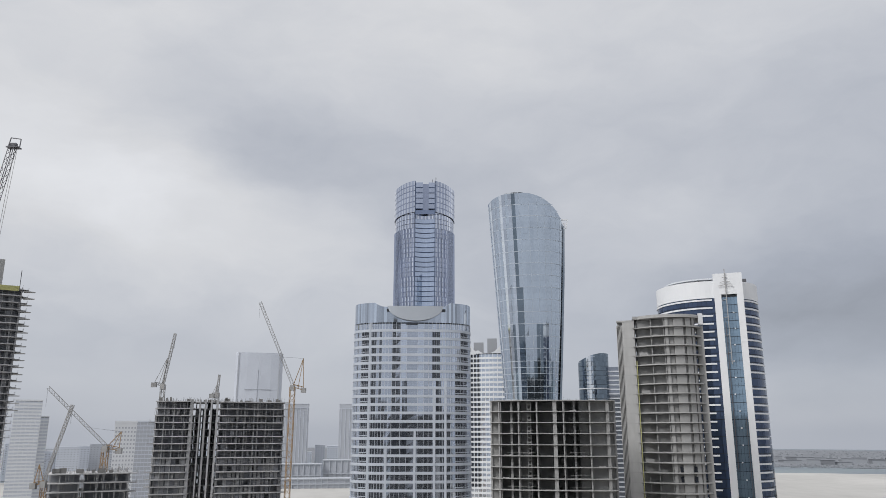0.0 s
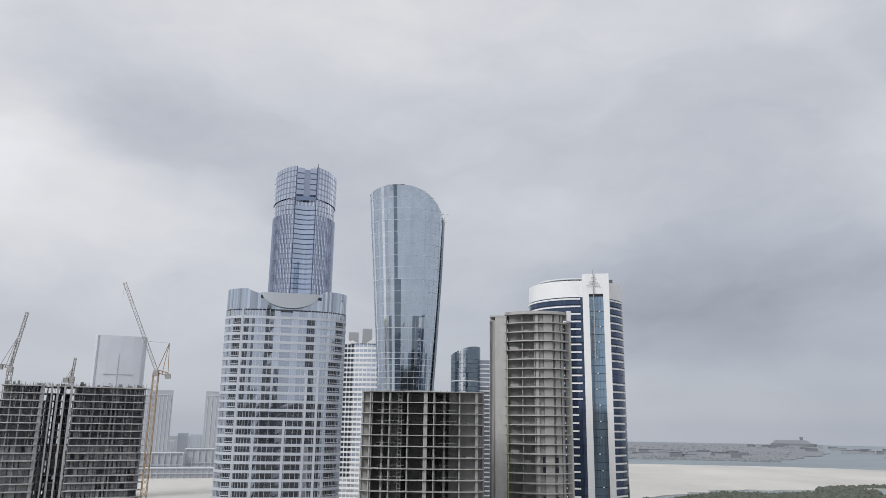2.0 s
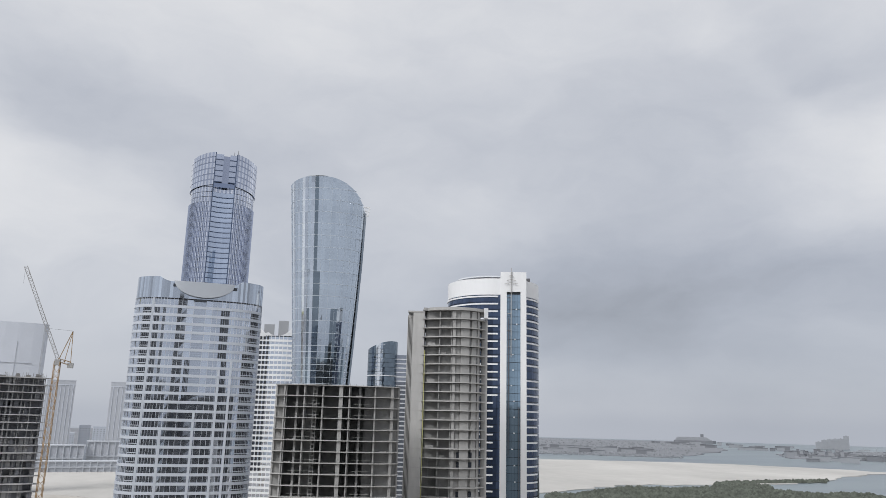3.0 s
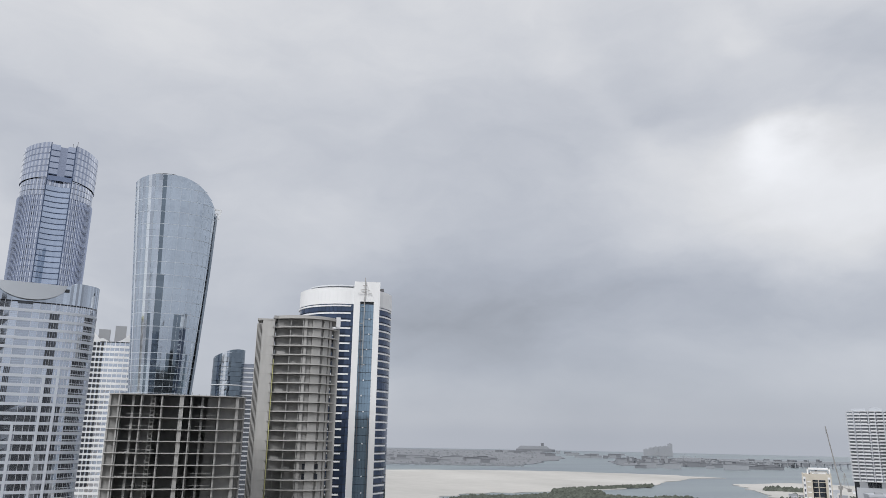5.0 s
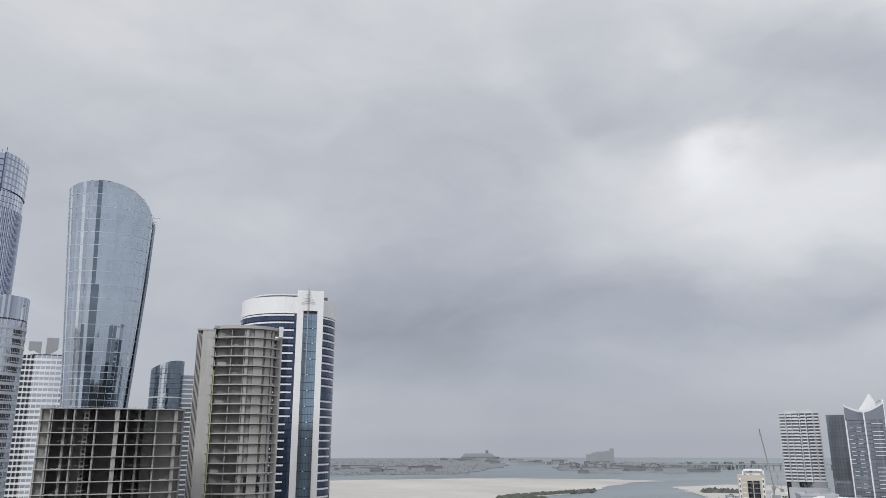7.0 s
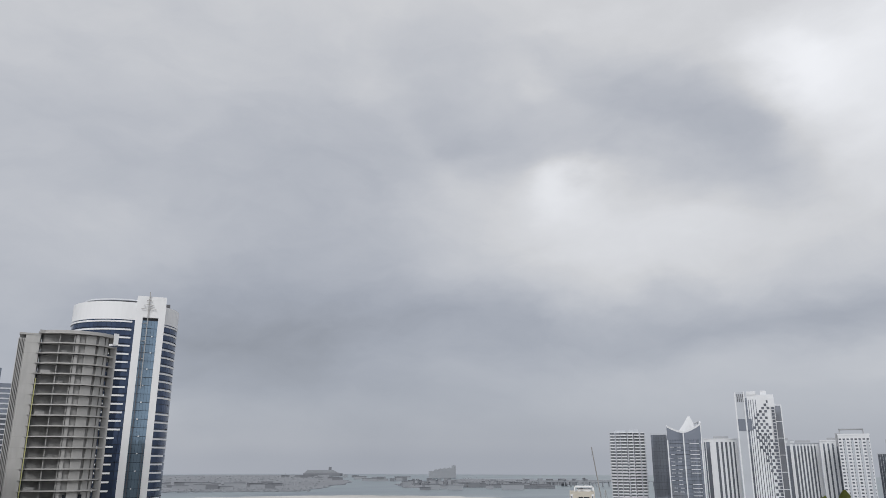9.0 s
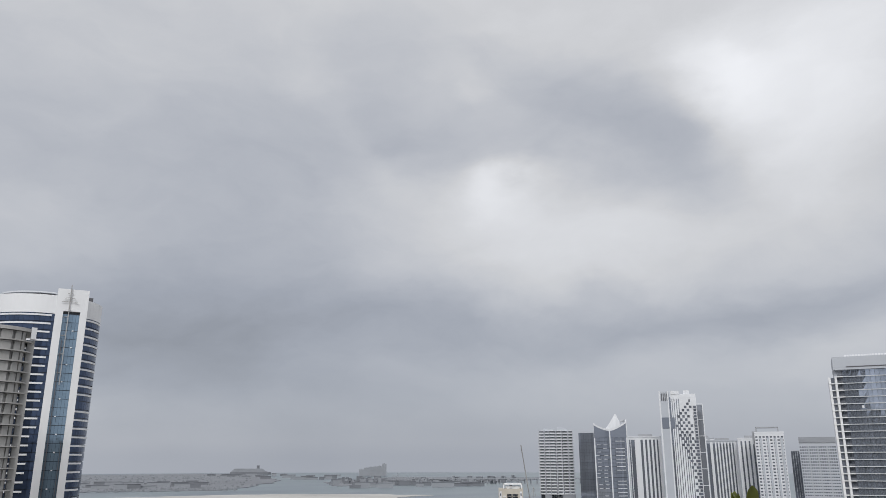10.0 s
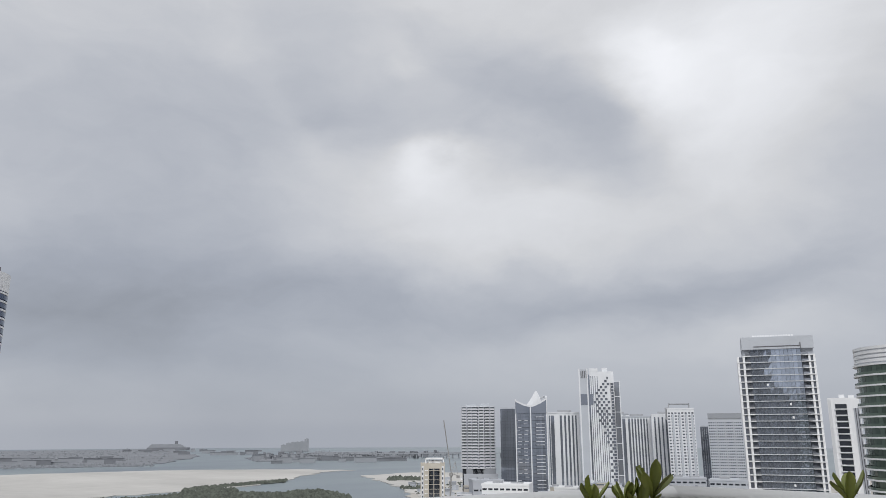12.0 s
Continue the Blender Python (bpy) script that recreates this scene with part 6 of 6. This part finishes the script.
LEAVES = [leaf_mesh(0.20, 0.060, b, fo, i) for i, (b, fo) in enumerate(((0.3, 0.25), (0.6, 0.3), (0.15, 0.35), (0.8, 0.2), (0.4, 0.4)))]


def plant(az, el, d, rosettes, seed, label):
    """A pot with fleshy stems that end in rosettes of paddle leaves."""
    t = new("potted_plant")
    x, y = polar(az, d)
    x, y = x + 0.28, y - 0.14
    t.location = (x, y, FLOOR)
    tagged(t, label, "plant", "terrace plants")
    top = EYE + d * math.tan(radians(el)) - FLOOR
    r = random.Random(seed)
    rings = [(0.15, 0.0), (0.21, 0.34), (0.23, 0.34), (0.23, 0.40), (0.19, 0.40), (0.18, 0.36)]
    v, f, n = [], [], 20
    for rad, z in rings:
        v += [(rad * math.cos(6.2832 * k / n), rad * math.sin(6.2832 * k / n), z) for k in range(n)]
    for i in range(len(rings) - 1):
        f += [(i * n + k, i * n + (k + 1) % n, (i + 1) * n + (k + 1) % n, (i + 1) * n + k) for k in range(n)]
    f.append(tuple(range((len(rings) - 1) * n, len(rings) * n)))
    part("pot", mesh_of("pot", v, f, TERRA, smooth=True), TERRA, t, "round clay pot")
    right = Vector((math.cos(radians(az)), math.sin(radians(az)), 0))
    for du, dz, count, size in rosettes:
        tip = right * du + Vector((0, 0, top + dz - 0.18 * size))
        stem = Shape().beam((0, 0, 0.36), tip * 0.5 + Vector((0, 0, 0.2)), 0.035).beam(tip * 0.5 + Vector((0, 0, 0.2)), tip, 0.03)
        s = part("stem", stem, STALK, t)
        for k in range(count):
            turn = 2.4 * k + r.uniform(-0.3, 0.3)
            lean = radians(4 + 24 * (k / max(1, count - 1)) + r.uniform(-6, 6))
            o = part("leaf", LEAVES[r.randrange(5)], LEAF, s)
            o.matrix_basis = Matrix.Translation(tip) @ Matrix.Rotation(turn, 4, "Z") @ Matrix.Rotation(-lean, 4, "X") @ Matrix.Scale(size * r.uniform(0.8, 1.08), 4)


plant(-64.05, -3.2, 3.7, [(0.0, 0, 6, 0.72), (0.06, -0.08, 4, 0.55)], 3, "leafy green plant with paddle leaves in a clay pot")
plant(-68.15, -1.95, 3.7, [(0.0, 0, 8, 0.9), (-0.12, -0.07, 6, 0.75), (-0.05, -0.09, 6, 0.8)], 5, "tall green plant with upright fleshy paddle leaves")
plant(-80.5, -2.15, 3.9, [(0.0, 0, 5, 0.85)], 8, "single green shrub with broad upright leaves")


def dark_block(x, y, turn, w, depth, z_top, label, seed):
    """A tower of the camera's own neighbourhood, seen only as a reflection."""
    t = new("apartment_tower")
    t.matrix_world = pose(x, y, 0, 0, 0, turn)
    tagged(t, label, "tower")
    n = math.ceil(z_top / 3.4)
    storeys(t, divided(box_plan(w, depth), 3.0), z_top - n * 3.4, 3.4, n, WINDOW, RAWDARK, 0.7, 0.25, 0.3, 0.004, seed)
    part("roof", Shape().prism(box_plan(w, depth), z_top - 0.4, z_top + 1), RAWDARK, t)
    return t


home = dark_block(0, -12, 180, 150, 7, 100, "own dark glazed apartment tower behind the terrace", 91)
part("podium_wing", Shape().prism([(-5.0, -13.5), (-2.0, -14.9), (1.4, -12.8), (1.4, -5), (-5.0, -5)], 0, FLOOR - 0.35), PALE, home, "lower wing that carries the terrace")
dark_block(-34, -42, 90, 40, 26, 186, "tall dark glazed apartment tower behind", 95)
dark_block(-34, -92, 90, 46, 26, 132, "dark glazed apartment tower with flat roof", 96)
dark_block(-110, -30, 110, 50, 26, 112, "dark glazed apartment block", 97)
dark_block(110, -60, -130, 60, 26, 110, "dark glazed apartment block behind the terrace", 98)
# Unseen blocks, added to darken what the ends of curved facades reflect.
dark_block(-200, -10, 180, 150, 20, 98, "unseen long dark block added beside the terrace for reflections", 99)
dark_block(205, -48, 180, 150, 20, 104, "unseen long dark block added behind the terrace for reflections", 100)
